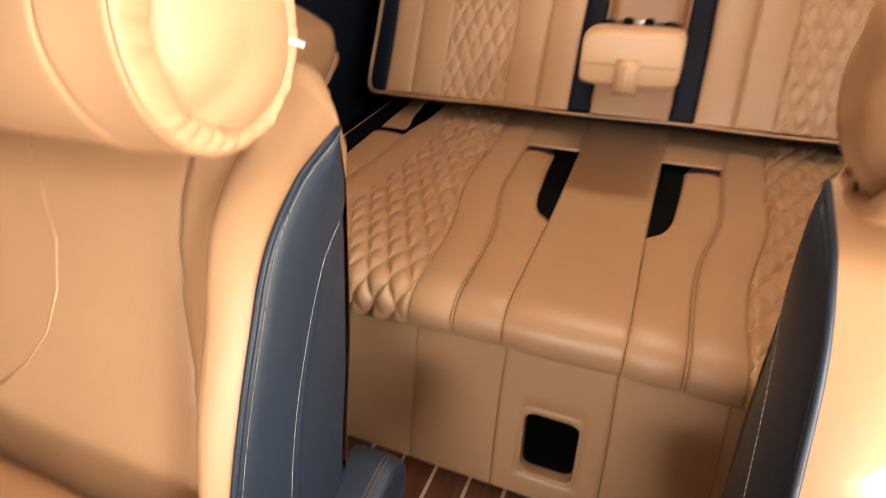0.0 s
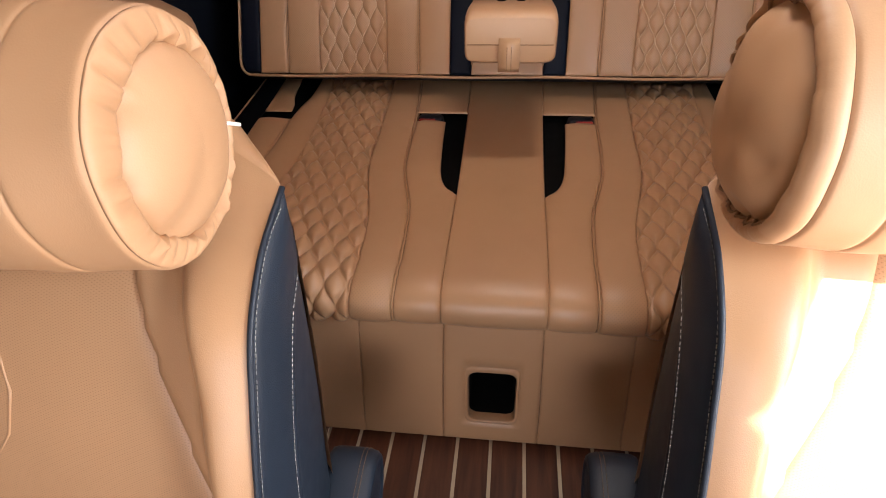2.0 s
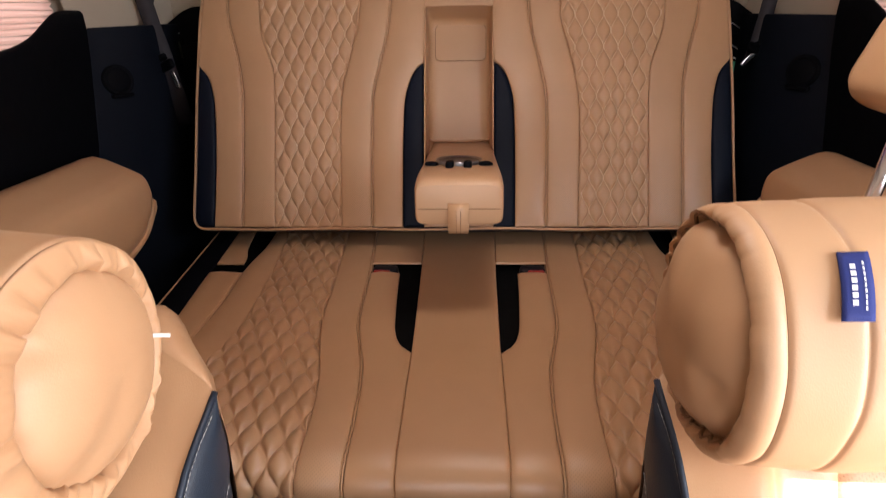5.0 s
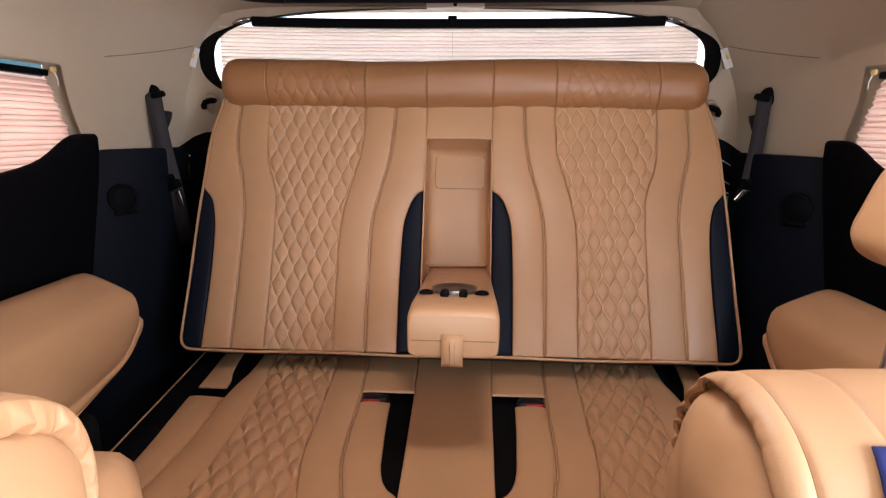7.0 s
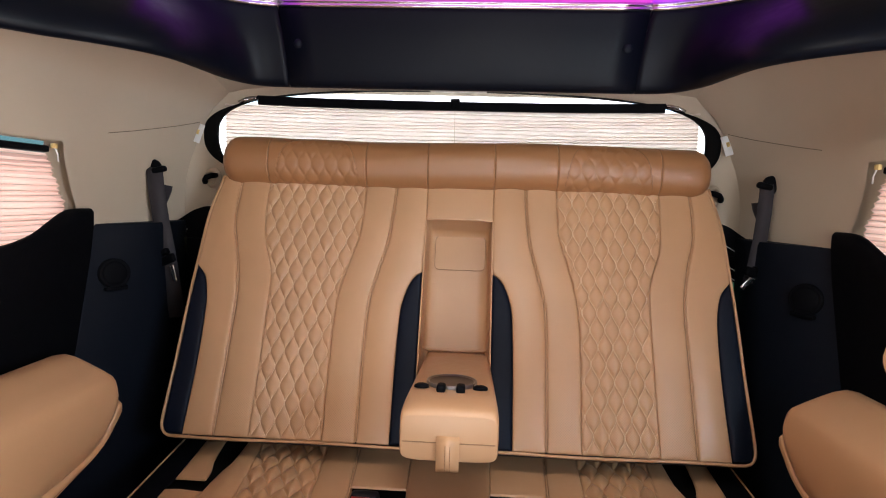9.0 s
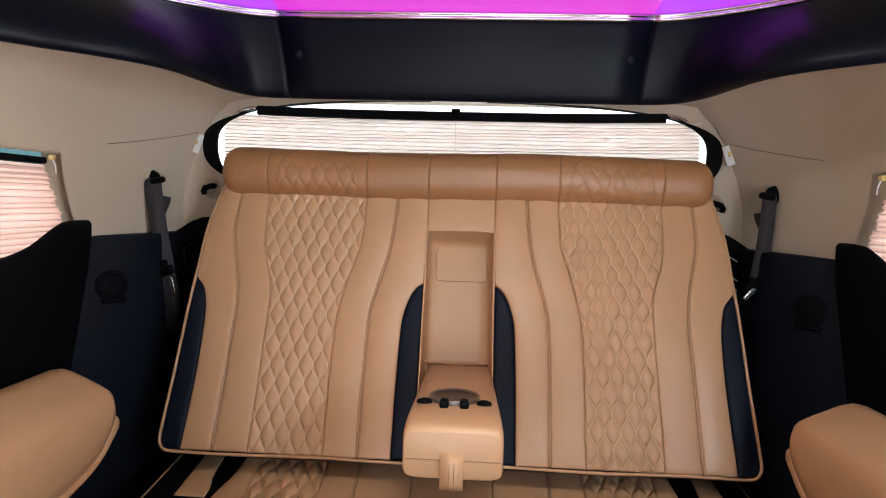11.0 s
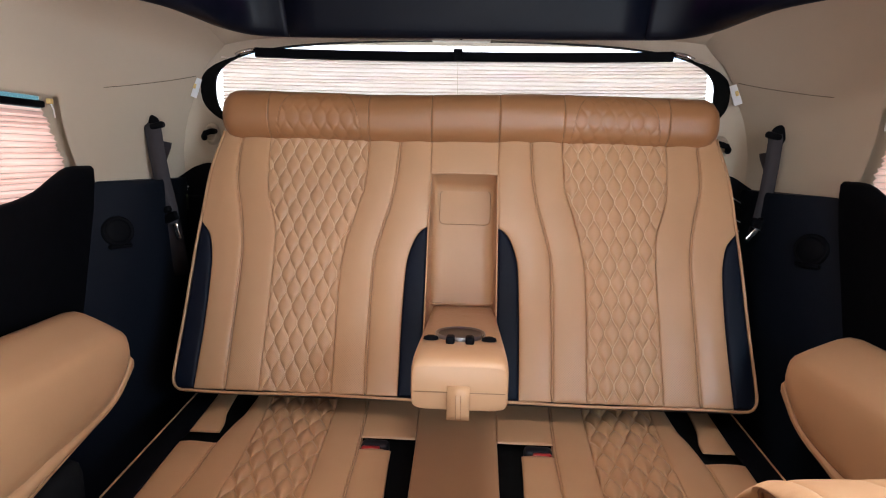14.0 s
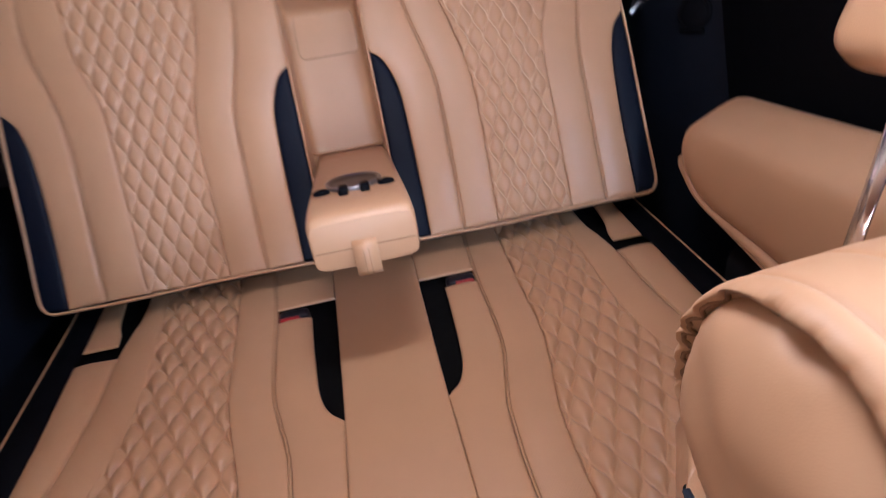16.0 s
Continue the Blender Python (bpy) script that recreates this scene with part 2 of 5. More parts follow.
def tube(points, r, sides=8, close=False):
    """A round cord through the points."""
    bm = bmesh.new()
    pts = [Vector(p) for p in points]
    n = len(pts)
    rings, s = [], None
    for i, p in enumerate(pts):
        a, b = pts[i - 1 if i or close else 0], pts[(i + 1) % n if close or i < n - 1 else i]
        d = (b - a).normalized()
        if s is None:
            s = d.cross(Vector((0, 0, 1)) if abs(d.z) < 0.9 else Vector((1, 0, 0)))
        s = (s - d * s.dot(d)).normalized()
        u = s.cross(d)
        rings.append([bm.verts.new(p + r * (math.cos(q) * s + math.sin(q) * u)) for q in (2 * math.pi * k / sides for k in range(sides))])
    for i in range(n if close else n - 1):
        for k in range(sides):
            a, b = rings[i], rings[(i + 1) % n]
            bm.faces.new((a[k], a[(k + 1) % sides], b[(k + 1) % sides], b[k]))
    if not close:
        bm.faces.new(rings[0][::-1])
        bm.faces.new(rings[-1])
    return bm


def box(c, s, bevel=0.004, segments=2, m=None):
    """A box of size s about c with rounded edges."""
    bm = bmesh.new()
    bmesh.ops.create_cube(bm, size=1)
    bmesh.ops.scale(bm, vec=s, verts=bm.verts)
    if bevel:
        bmesh.ops.bevel(bm, geom=bm.edges[:], offset=bevel, segments=segments, affect="EDGES", profile=0.5)
    if m:
        bm.transform(m)
    bmesh.ops.translate(bm, verts=bm.verts, vec=c)
    return bm


def prism(outline, fn, d0, d1, bevel=0.0):
    """A slab with the flat outline, laid by fn(a, b, depth) between two depths."""
    bm = bmesh.new()
    lo = [bm.verts.new(fn(a, b, d0)) for a, b in outline]
    hi = [bm.verts.new(fn(a, b, d1)) for a, b in outline]
    n = len(outline)
    bm.faces.new(lo[::-1])
    bm.faces.new(hi)
    for i in range(n):
        bm.faces.new((lo[i], lo[(i + 1) % n], hi[(i + 1) % n], hi[i]))
    bmesh.ops.recalc_face_normals(bm, faces=bm.faces)
    if bevel:
        bmesh.ops.bevel(bm, geom=[e for e in bm.edges], offset=bevel, segments=2, affect="EDGES")
    return bm


def lathe(profile, fn, sides=48):
    """A turned body: profile of (along, radius), laid by fn(along, radius, angle)."""
    return grid(lambda q, k: fn(profile[k][0], profile[k][1], q), [2 * math.pi * i / sides for i in range(sides)], list(range(len(profile))), close_u=True)


def rounded(cx, cy, hx, hy, r, n=7):
    """A rectangle's outline with round corners."""
    out = []
    for sx, sy, a0 in ((1, 1, 0), (-1, 1, 90), (-1, -1, 180), (1, -1, 270)):
        for k in range(n):
            a = radians(a0 + 90 * k / (n - 1))
            out.append((cx + sx * (hx - r) + r * math.cos(a), cy + sy * (hy - r) + r * math.sin(a)))
    return out


def pad(lay, left, right, v0, v1, plump=0.003, roll=0.0028, drop=0.0038, du=0.006, dv=0.008, relief=None, ends=(True, True)):
    """An upholstered panel between two seam lines left(v), right(v); lay(x, v, height) puts it on its surface.
    Its edges roll down into the seams; relief(x, v) adds quilting."""
    wide = max(abs(right(v) - left(v)) for v in span(v0, v1, 9))
    nu, nv = max(4, int(wide / du)), max(4, int((v1 - v0) / dv))
    ease = [0, 0.12, 0.35, 0.7]
    us = [e * roll / wide for e in ease] + span(roll / wide, 1 - roll / wide, nu) + [1 - e * roll / wide for e in ease[::-1]]
    a = [v0 + e * roll for e in ease] if ends[0] else [v0]
    b = [v1 - e * roll for e in ease[::-1]] if ends[1] else [v1]
    vs = a + span(v0 + (roll if ends[0] else dv), v1 - (roll if ends[1] else dv), nv) + b

    def fn(u, v):
        l, r = left(v), right(v)
        x = l + (r - l) * u
        d = min(x - l, r - x) if r > l else min(l - x, x - r)
        if ends[0]:
            d = min(d, v - v0)
        if ends[1]:
            d = min(d, v1 - v)
        e = min(max(d, 0) / roll, 1)
        h = -drop * (1 - math.sqrt(max(0, 1 - (1 - e) ** 2)))
        m = 4 * u * (1 - u)
        if ends[0]:
            m *= min(1, max(0.0, v - v0) / 0.045) ** 0.7
        h += plump * m * e
        # hand-stretched hide: slight waves
        h += e * (0.0009 * noise.noise(Vector((x * 16, v * 11, wide * 40))) + 0.0005 * noise.noise(Vector((x * 45, v * 30, wide * 70))))
        if relief:
            h += relief(x, v) * e
        return lay(x, v, h)

    return grid(fn, us, vs, uvfn=lambda u, v: (left(v) + (right(v) - left(v)) * u, v))


def ogee(x, v, w=0.0154, h=0.0715, depth=0.0045, band=0.0019, sway=0.5):
    """Relief of onion-shaped quilting: stitched lines that sway apart and meet."""
    c = math.cos(2 * math.pi * v / h) * sway * w
    k = math.floor(x / w)
    lines = [j * w + (c if j % 2 else -c) for j in range(k - 1, k + 3)]
    for a, b in zip(lines, lines[1:]):
        if a <= x <= b:
            g = b - a - 2 * band
            f = (x - a - band) / g if g > 1e-5 else -1
            if 0 < f < 1:
                return depth * (math.sin(math.pi * f) ** 0.6 * min(1.0, g / (1.2 * w)) ** 0.7 - 0.4)
    return -0.4 * depth


def ogee_threads(lay, left, right, v0, v1, w=0.0154, h=0.0715, lift=-0.0013, step=0.0040, size=0.0015, plump=0.003):
    """The stitches of the quilting, each a short dash of thread."""
    bm = bmesh.new()
    lo, hi = min(min(left(v), right(v)) for v in span(v0, v1, 9)), max(max(left(v), right(v)) for v in span(v0, v1, 9))
    for k in range(int(lo / w) - 1, int(hi / w) + 2):
        v = v0 + 0.006
        while v < v1 - 0.008:
            pts = []
            for q in (v, v + step * 0.72):
                c = math.cos(2 * math.pi * q / h) * 0.47 * w
                pts.append((k * w + (c if k % 2 else -c), q))
            l, r = sorted((left(v), right(v)))
            if l + 0.006 < pts[0][0] < r - 0.006:
                quad = []
                for (x, q), s in ((pts[0], -1), (pts[0], 1), (pts[1], 1), (pts[1], -1)):
                    quad.append((x + s * size * 0.5, q))
                u = (pts[0][0] - l) / (r - l)
                up = lift + plump * 4 * u * (1 - u)
                lo4 = [bm.verts.new(lay(x, q, up - 0.001)) for x, q in quad]
                hi4 = [bm.verts.new(lay(x * 0.7 + 0.3 * sum(p[0] for p in quad) / 4, q, up + 0.0006)) for x, q in quad]
                bm.faces.new(hi4)
                for i in range(4):
                    bm.faces.new((lo4[i], lo4[(i + 1) % 4], hi4[(i + 1) % 4], hi4[i]))
            v += step
    return bm


def dashes(points, r=0.00045, dash=0.0033, gap=0.0015):
    """A row of stitches along a line in space."""
    bm = bmesh.new()
    pts = [Vector(p) for p in points]
    run = 0.0
    for a, b in zip(pts, pts[1:]):
        d = b - a
        ln = d.length
        d.normalize()
        s = run
        while s + dash < ln:
            p, q = a + d * s, a + d * (s + dash)
            side = d.cross(Vector((0.3, 0.2, 1))).normalized() * r
            up = side.cross(d).normalized() * r
            ring = [[bm.verts.new(c + o) for o in (side, up, -side, -up)] for c in (p, q)]
            for i in range(4):
                bm.faces.new((ring[0][i], ring[0][(i + 1) % 4], ring[1][(i + 1) % 4], ring[1][i]))
            bm.faces.new(ring[0][::-1])
            bm.faces.new(ring[1])
            s += dash + gap
        run = max(0.0, s - ln)
    return bm


def ribbon(points, wide, thick, side):
    """A flat strap through the points."""
    bm = bmesh.new()
    rows = []
    pts = [Vector(p) for p in points]
    for i, p in enumerate(pts):
        d = (pts[min(i + 1, len(pts) - 1)] - pts[max(i - 1, 0)]).normalized()
        sd = (Vector(side) - d * d.dot(Vector(side))).normalized()
        n = d.cross(sd)
        rows.append([bm.verts.new(p + sd * a * wide / 2 + n * b * thick / 2) for a, b in ((-1, -1), (1, -1), (1, 1), (-1, 1))])
    for a, b in zip(rows, rows[1:]):
        for k in range(4):
            bm.faces.new((a[k], a[(k + 1) % 4], b[(k + 1) % 4], b[k]))
    bm.faces.new(rows[0][::-1])
    bm.faces.new(rows[-1])
    return bm


def shift(fn, d):
    return lambda v: fn(v) + d


def mirror(fn):
    return lambda v: -fn(v)


# ---- the shell of the car ----
SC = -0.0125  # the shell's middle line


def side_x(y, z):
    """Half the cabin's width inside, at a place along it and a height."""
    return 0.790 - 1.15 * max(0, z - 0.95) ** 2 - 0.085 * max(0, min(1, (y - 0.62) / 0.40)) ** 1.6


def out(s, d):
    """A place d to the side of the shell's middle line."""
    return SC + s * d


def side_wall(s, name):
    """Cream upper side panel with its window opening, 40 mm thick."""
    ys = [-2.2, -0.87, -0.482, -0.38, 0.2] + span(0.3, 0.62, 7) + span(0.66, 1.04, 18)
    zs = [0.86, 0.88, 0.91, 0.94, 0.98, 1.02, 1.06, 1.070, 1.12, 1.16, 1.20, 1.24, 1.28, 1.32, 1.36]
    rear = lambda z: 0.966 + 0.5 * max(0, z - 1.19)  # where the tailgate trim takes over
    bm = bmesh.new()
    for d in (0.0, 0.04):
        vs = [[bm.verts.new((out(s, side_x(min(y, rear(z)), z) + d), min(y, rear(z)) + (0.41 * (0.985 - min(z, 1.065)) * max(0, min(1, (1.2 - z) / 0.12)) if 0.5 < y < 0.64 else 0), z)) for y in ys] for z in zs]
        for j in range(len(zs) - 1):
            for i in range(len(ys) - 1):
                hole = (-0.40 < ys[i] < 0.61 and zs[j] < 1.065) or (s > 0 and -1.0 < ys[i] < -0.5 and zs[j] < 1.15)
                if not hole:
                    bm.faces.new((vs[j][i], vs[j][i + 1], vs[j + 1][i + 1], vs[j + 1][i]))
    bmesh.ops.remove_doubles(bm, verts=bm.verts, dist=0.00002)
    bmesh.ops.recalc_face_normals(bm, faces=bm.faces)
    ob = part(name, bm, cream)
    return tagged(ob, "cream headliner cloth over the upper side of the cabin", "wall", kind="structure")


side_wall(-1, "wall_left")
side_wall(1, "wall_right")


def lean(z):
    """How far the rear trim's front edge runs forward below the sill."""
    return 0.34 * max(0, 0.87 - z) ** 1.15


def lower_wall(s, name):
    """Black trim below the windows, its lip rising towards the rear."""
    lip = curve([(-2.2, 0.860), (0.30, 0.858), (0.449, 0.873), (0.511, 0.889), (0.553, 0.911), (0.590, 0.929), (0.62, 0.934), (0.67, 0.934)])
    ys = span(-2.2, 0.25, 14) + span(0.30, 0.67, 22)

    def fn(y, k):
        top = lip(y)
        prof = [(0.0, 0.0), (0.0, 0.3), (0.0, 0.5), (0.0, 0.65), (0.0, top - 0.10), (-0.004, top - 0.03), (-0.004, top - 0.006), (0.001, top), (0.006, top + 0.001), (0.011, top - 0.004), (0.013, 0.0)]
        dx, z = prof[k]
        if s > 0 and -1.0 < y < -0.4:
            z = min(z, 0.10)
        return (out(s, 0.7775 + dx), y - lean(z) * max(0, min(1, (y - 0.30) / 0.37)), z)

    ob = part(name, grid(fn, ys, list(range(11))), black_plastic)
    return tagged(ob, "black plastic trim below the side window", "wall trim", kind="structure")


lower_wall(-1, "side_trim_left")
lower_wall(1, "side_trim_right")

# floor pan and rear wall
tagged(part("floor", box((0, -0.55, -0.03), (1.66, 3.3, 0.04), 0.0), carpet, smooth=False), "black carpeted floor of the cabin", "floor", kind="structure")


def lobed(a, c, top, bottom, n, count=88):
    """A closed lens-like outline round the window's middle, blunter as n grows."""
    pts = []
    for k in range(count):
        q = 2 * math.pi * (k + 0.5) / count
        cx, sz = math.cos(q), math.sin(q)
        pts.append((-0.015 + a * math.copysign(abs(cx) ** (2 / n), cx), c + (top if sz > 0 else bottom) * math.copysign(abs(sz) ** (2 / n), sz)))
    return pts


WINDOW = lobed(0.669, 1.130, 0.1316, 0.150, 2.7)
LIGHT = [(x, min(z, w - 0.0006)) for (x, z), (_, w) in zip(lobed(0.637, 1.145, 0.1166, 0.160, 3.4), lobed(0.669, 1.130, 0.1316, 0.150, 2.7))]


def bowed(x, y):
    """The tailgate's inside curves forward towards its sides."""
    return y - 0.050 * (abs(x + 0.014) / 0.672) ** 4


def rear_wall():
    """Cream tailgate trim: a bowed sheet from the window's edge outwards, and the reveal behind it."""
    rows = []
    for k, y in ((1.10, 1.075), (1.014, 1.032), (1.004, 1.024), (1.012, 1.0225), (1.026, 1.0235), (1.05, 1.025), (1.12, 1.025), (1.3, 1.025), (2.0, 1.025), (8.0, 1.025)):
        row = []
        for x, z in WINDOW:
            px = max(-0.80, min(0.78, -0.015 + (x + 0.015) * min(k, 1.15)))
            pz = max(0.0, min(1.36, 1.118 + (z - 1.118) * k))
            row.append((px, y if y > 1.05 else bowed(px, y), pz))
        rows.append(row)
    bm = grid(lambda u, v: rows[v][u], list(range(len(WINDOW))), list(range(len(rows))), close_u=True)
    bmesh.ops.recalc_face_normals(bm, faces=bm.faces)
    tagged(part("wall_rear", bm, cream), "cream tailgate trim round the rear window", "wall", kind="structure")


rear_wall()


def window_seal():
    """A black rubber reveal: broad crescents at both ends of the window, next to nothing along its top."""
    rows = []
    for y, f in ((1.023, 0.02), (1.020, 0.0), (1.016, 0.0), (1.0125, 0.05), (1.0115, 0.18), (1.014, 0.5), (1.016, 0.85), (1.018, 0.98), (1.021, 1.10), (1.026, 1.30), (1.050, 1.60)):
        row = []
        for (x, z), (u, w) in zip(WINDOW, LIGHT):
            px, pz = u + (x - u) * f, w + (z - w) * f
            row.append((px, bowed(px, min(y, 1.028)), pz))
        rows.append(row)
    bm = grid(lambda u, v: rows[v][u], list(range(len(WINDOW))), list(range(len(rows))), close_u=True)
    bmesh.ops.recalc_face_normals(bm, faces=bm.faces)
    tagged(part("window_seal", bm, rubber), "black rubber seal round the rear window", "window seal", kind="structure")


window_seal()
pane = part("window_1", prism([(-0.015 + (x + 0.015) * 1.04, 1.13 + (z - 1.13) * 1.05) for x, z in WINDOW], lambda a, b, d: (a, 1.062 + d, b), 0, 0.004), window_glass, smooth=False)
tagged(pane, "clear rear window glass behind the blind", "window", kind="structure")
pane.visible_shadow = False


def ceiling():
    us, vs = span(-0.74, 0.74, 41), span(-2.2, 1.05, 44)

    def fn(x, y):
        z = 1.365 - 0.100 * max(0, (y - 0.66) / 0.37) ** 1.6 - 0.10 * (abs(x) / 0.72) ** 7
        return (x, y, z)

    bm = grid(fn, us, vs)
    geo = bmesh.ops.extrude_face_region(bm, geom=bm.faces[:])
    bmesh.ops.translate(bm, verts=[g for g in geo["geom"] if isinstance(g, bmesh.types.BMVert)], vec=(0, 0, 0.04))
    bmesh.ops.recalc_face_normals(bm, faces=bm.faces)
    tagged(part("ceiling", bm, cream), "cream cloth headliner under the roof", "ceiling", kind="structure")


ceiling()


def front_wall():
    """A plain bulkhead at the front, with the windscreen's opening."""
    bm = bmesh.new()
    for x0, x1, z0, z1 in ((-0.84, 0.84, 0.0, 0.45), (-0.84, -0.66, 0.45, 1.40), (0.66, 0.84, 0.45, 1.40), (-0.66, 0.66, 1.27, 1.40)):
        b2 = box(((x0 + x1) / 2, -2.2, (z0 + z1) / 2), (x1 - x0, 0.05, z1 - z0), 0)
        me = bpy.data.meshes.new("tmp")
        b2.to_mesh(me)
        b2.free()
        bm.from_mesh(me)
        bpy.data.meshes.remove(me)
    tagged(part("wall_front", bm, black_plastic, smooth=False), "plain dark bulkhead at the front of the cabin", "wall", kind="structure")


front_wall()


# ---- blinds ----
# colour of the added fold cords: doubled cloth, darkened for the pleats' shade
fold_shade = shade("blind_fold_shade", (0.62, 0.50, 0.43), 0.8, spread=0.05)


def blind(name, at, x_of, z0, z1, wide, folds, cloth, depth, label):
    """A pleated blind; x_of(a, d) lays a place along its width and its depth."""
    t = thing(name, at, label, "window blind")
    vs = list(range(folds * 2 + 1))

    def fn(a, k):
        z = z1 + (z0 - z1) * k / (folds * 2)
        return x_of(a, (depth if k % 2 else 0.0) + 0.0006 * math.sin(a * 31 + k), z + 0.0015 * math.sin(a * 5 + k * 0.7))

    cloth_part = part("pleated_cloth", grid(fn, span(*wide, 40), vs), cloth, t, smooth=False)
    for k in vs[1::2]:
        part("fold_edge", tube([fn(a, k) for a in span(*wide, 24)], 0.0007, 5), fold_shade, cloth_part)
    return t


rear_blind = blind("rear_blind", (0, 1.0, 0.98), lambda a, d, z: (a, bowed(a, 1.026) - d * 0.8 + 0.004, z + 0.001 * ((a + 0.014) / 0.6) ** 2), 0.985, 1.2155, (-0.637, 0.607), 24, blind_white, 0.012, "white pleated blind drawn down over the bright rear window")
rail = [(x, bowed(x, 1.020), 1.2235 + 0.003 * (abs(x + 0.015) / 0.55) ** 2) for x in span(-0.552, 0.522, 25)]
part("head_rail", ribbon(rail, 0.023, 0.016, (0, 0, 1)), black_plastic, rear_blind, "black rail", smooth=False)
part("clip", box((-0.022, 1.010, 1.227), (0.024, 0.012, 0.030), 0.003), black_plastic, rear_blind)
for s, x in ((-1, -0.552), (1, 0.522)):
    strap = [(x, bowed(x, 1.016), 1.231), (x + s * 0.012, bowed(x, 1.014), 1.231), (x + s * 0.030, bowed(x, 1.008), 1.226), (x + s * 0.046, bowed(x, 1.002), 1.216)]
    part("end_bracket", ribbon(strap, 0.009, 0.002, (0, 0, 1)), chrome, rear_blind, "small steel bracket")
    part("end_screw", lathe([(0.002, 0.0001), (0.002, 0.003), (0.0, 0.0036)], lambda a, r, q, x=x, s=s: Vector((x + s * 0.010 + r * math.cos(q), bowed(x, 1.012) - a, 1.231 + r * math.sin(q))), 12), chrome, rear_blind)
part("pull_cord", tube([(-0.022, 1.006, 1.22), (-0.021, 1.007, 1.1), (-0.022, 1.006, 0.99)], 0.0005), caulk, rear_blind)

for s, nm in ((-1, "left"), (1, "right")):
    b = blind("side_blind", (out(s, 0.80), 0.1, 0.85), lambda a, d, z, s=s: (out(s, 0.812 - d), a + 0.41 * (0.985 - z) * max(0, min(1, (a + 0.4))) + 0.004 * math.sin(z * 180) * (1 if a > 0.55 else 0), z), 0.84, 1.046, (-0.42, 0.611), 18, blind_pink, 0.007, "salmon pleated blind drawn over the side window")
    part("head_rail", box((out(s, 0.801), 0.065, 1.0535), (0.018, 1.02, 0.013), 0.003), black_plastic, b, "black rail")
    part("cord_clip", box((out(s, 0.787), 0.580, 1.060), (0.008, 0.012, 0.010), 0.002), yellow_print, b)
    part("cord_end", tube([(out(s, 0.786), 0.580, 1.058), (out(s, 0.786), 0.588, 1.044), (out(s, 0.787), 0.590, 1.030)], 0.0015, 6), white_print, b, "white cord end")
    w = part("window_%d" % (2 if s < 0 else 3), box((out(s, 0.866), 0.1, 0.97), (0.004, 1.1, 0.30), 0), privacy_glass, smooth=False)
    tagged(w, "side window glass behind the blind", "window", kind="structure")


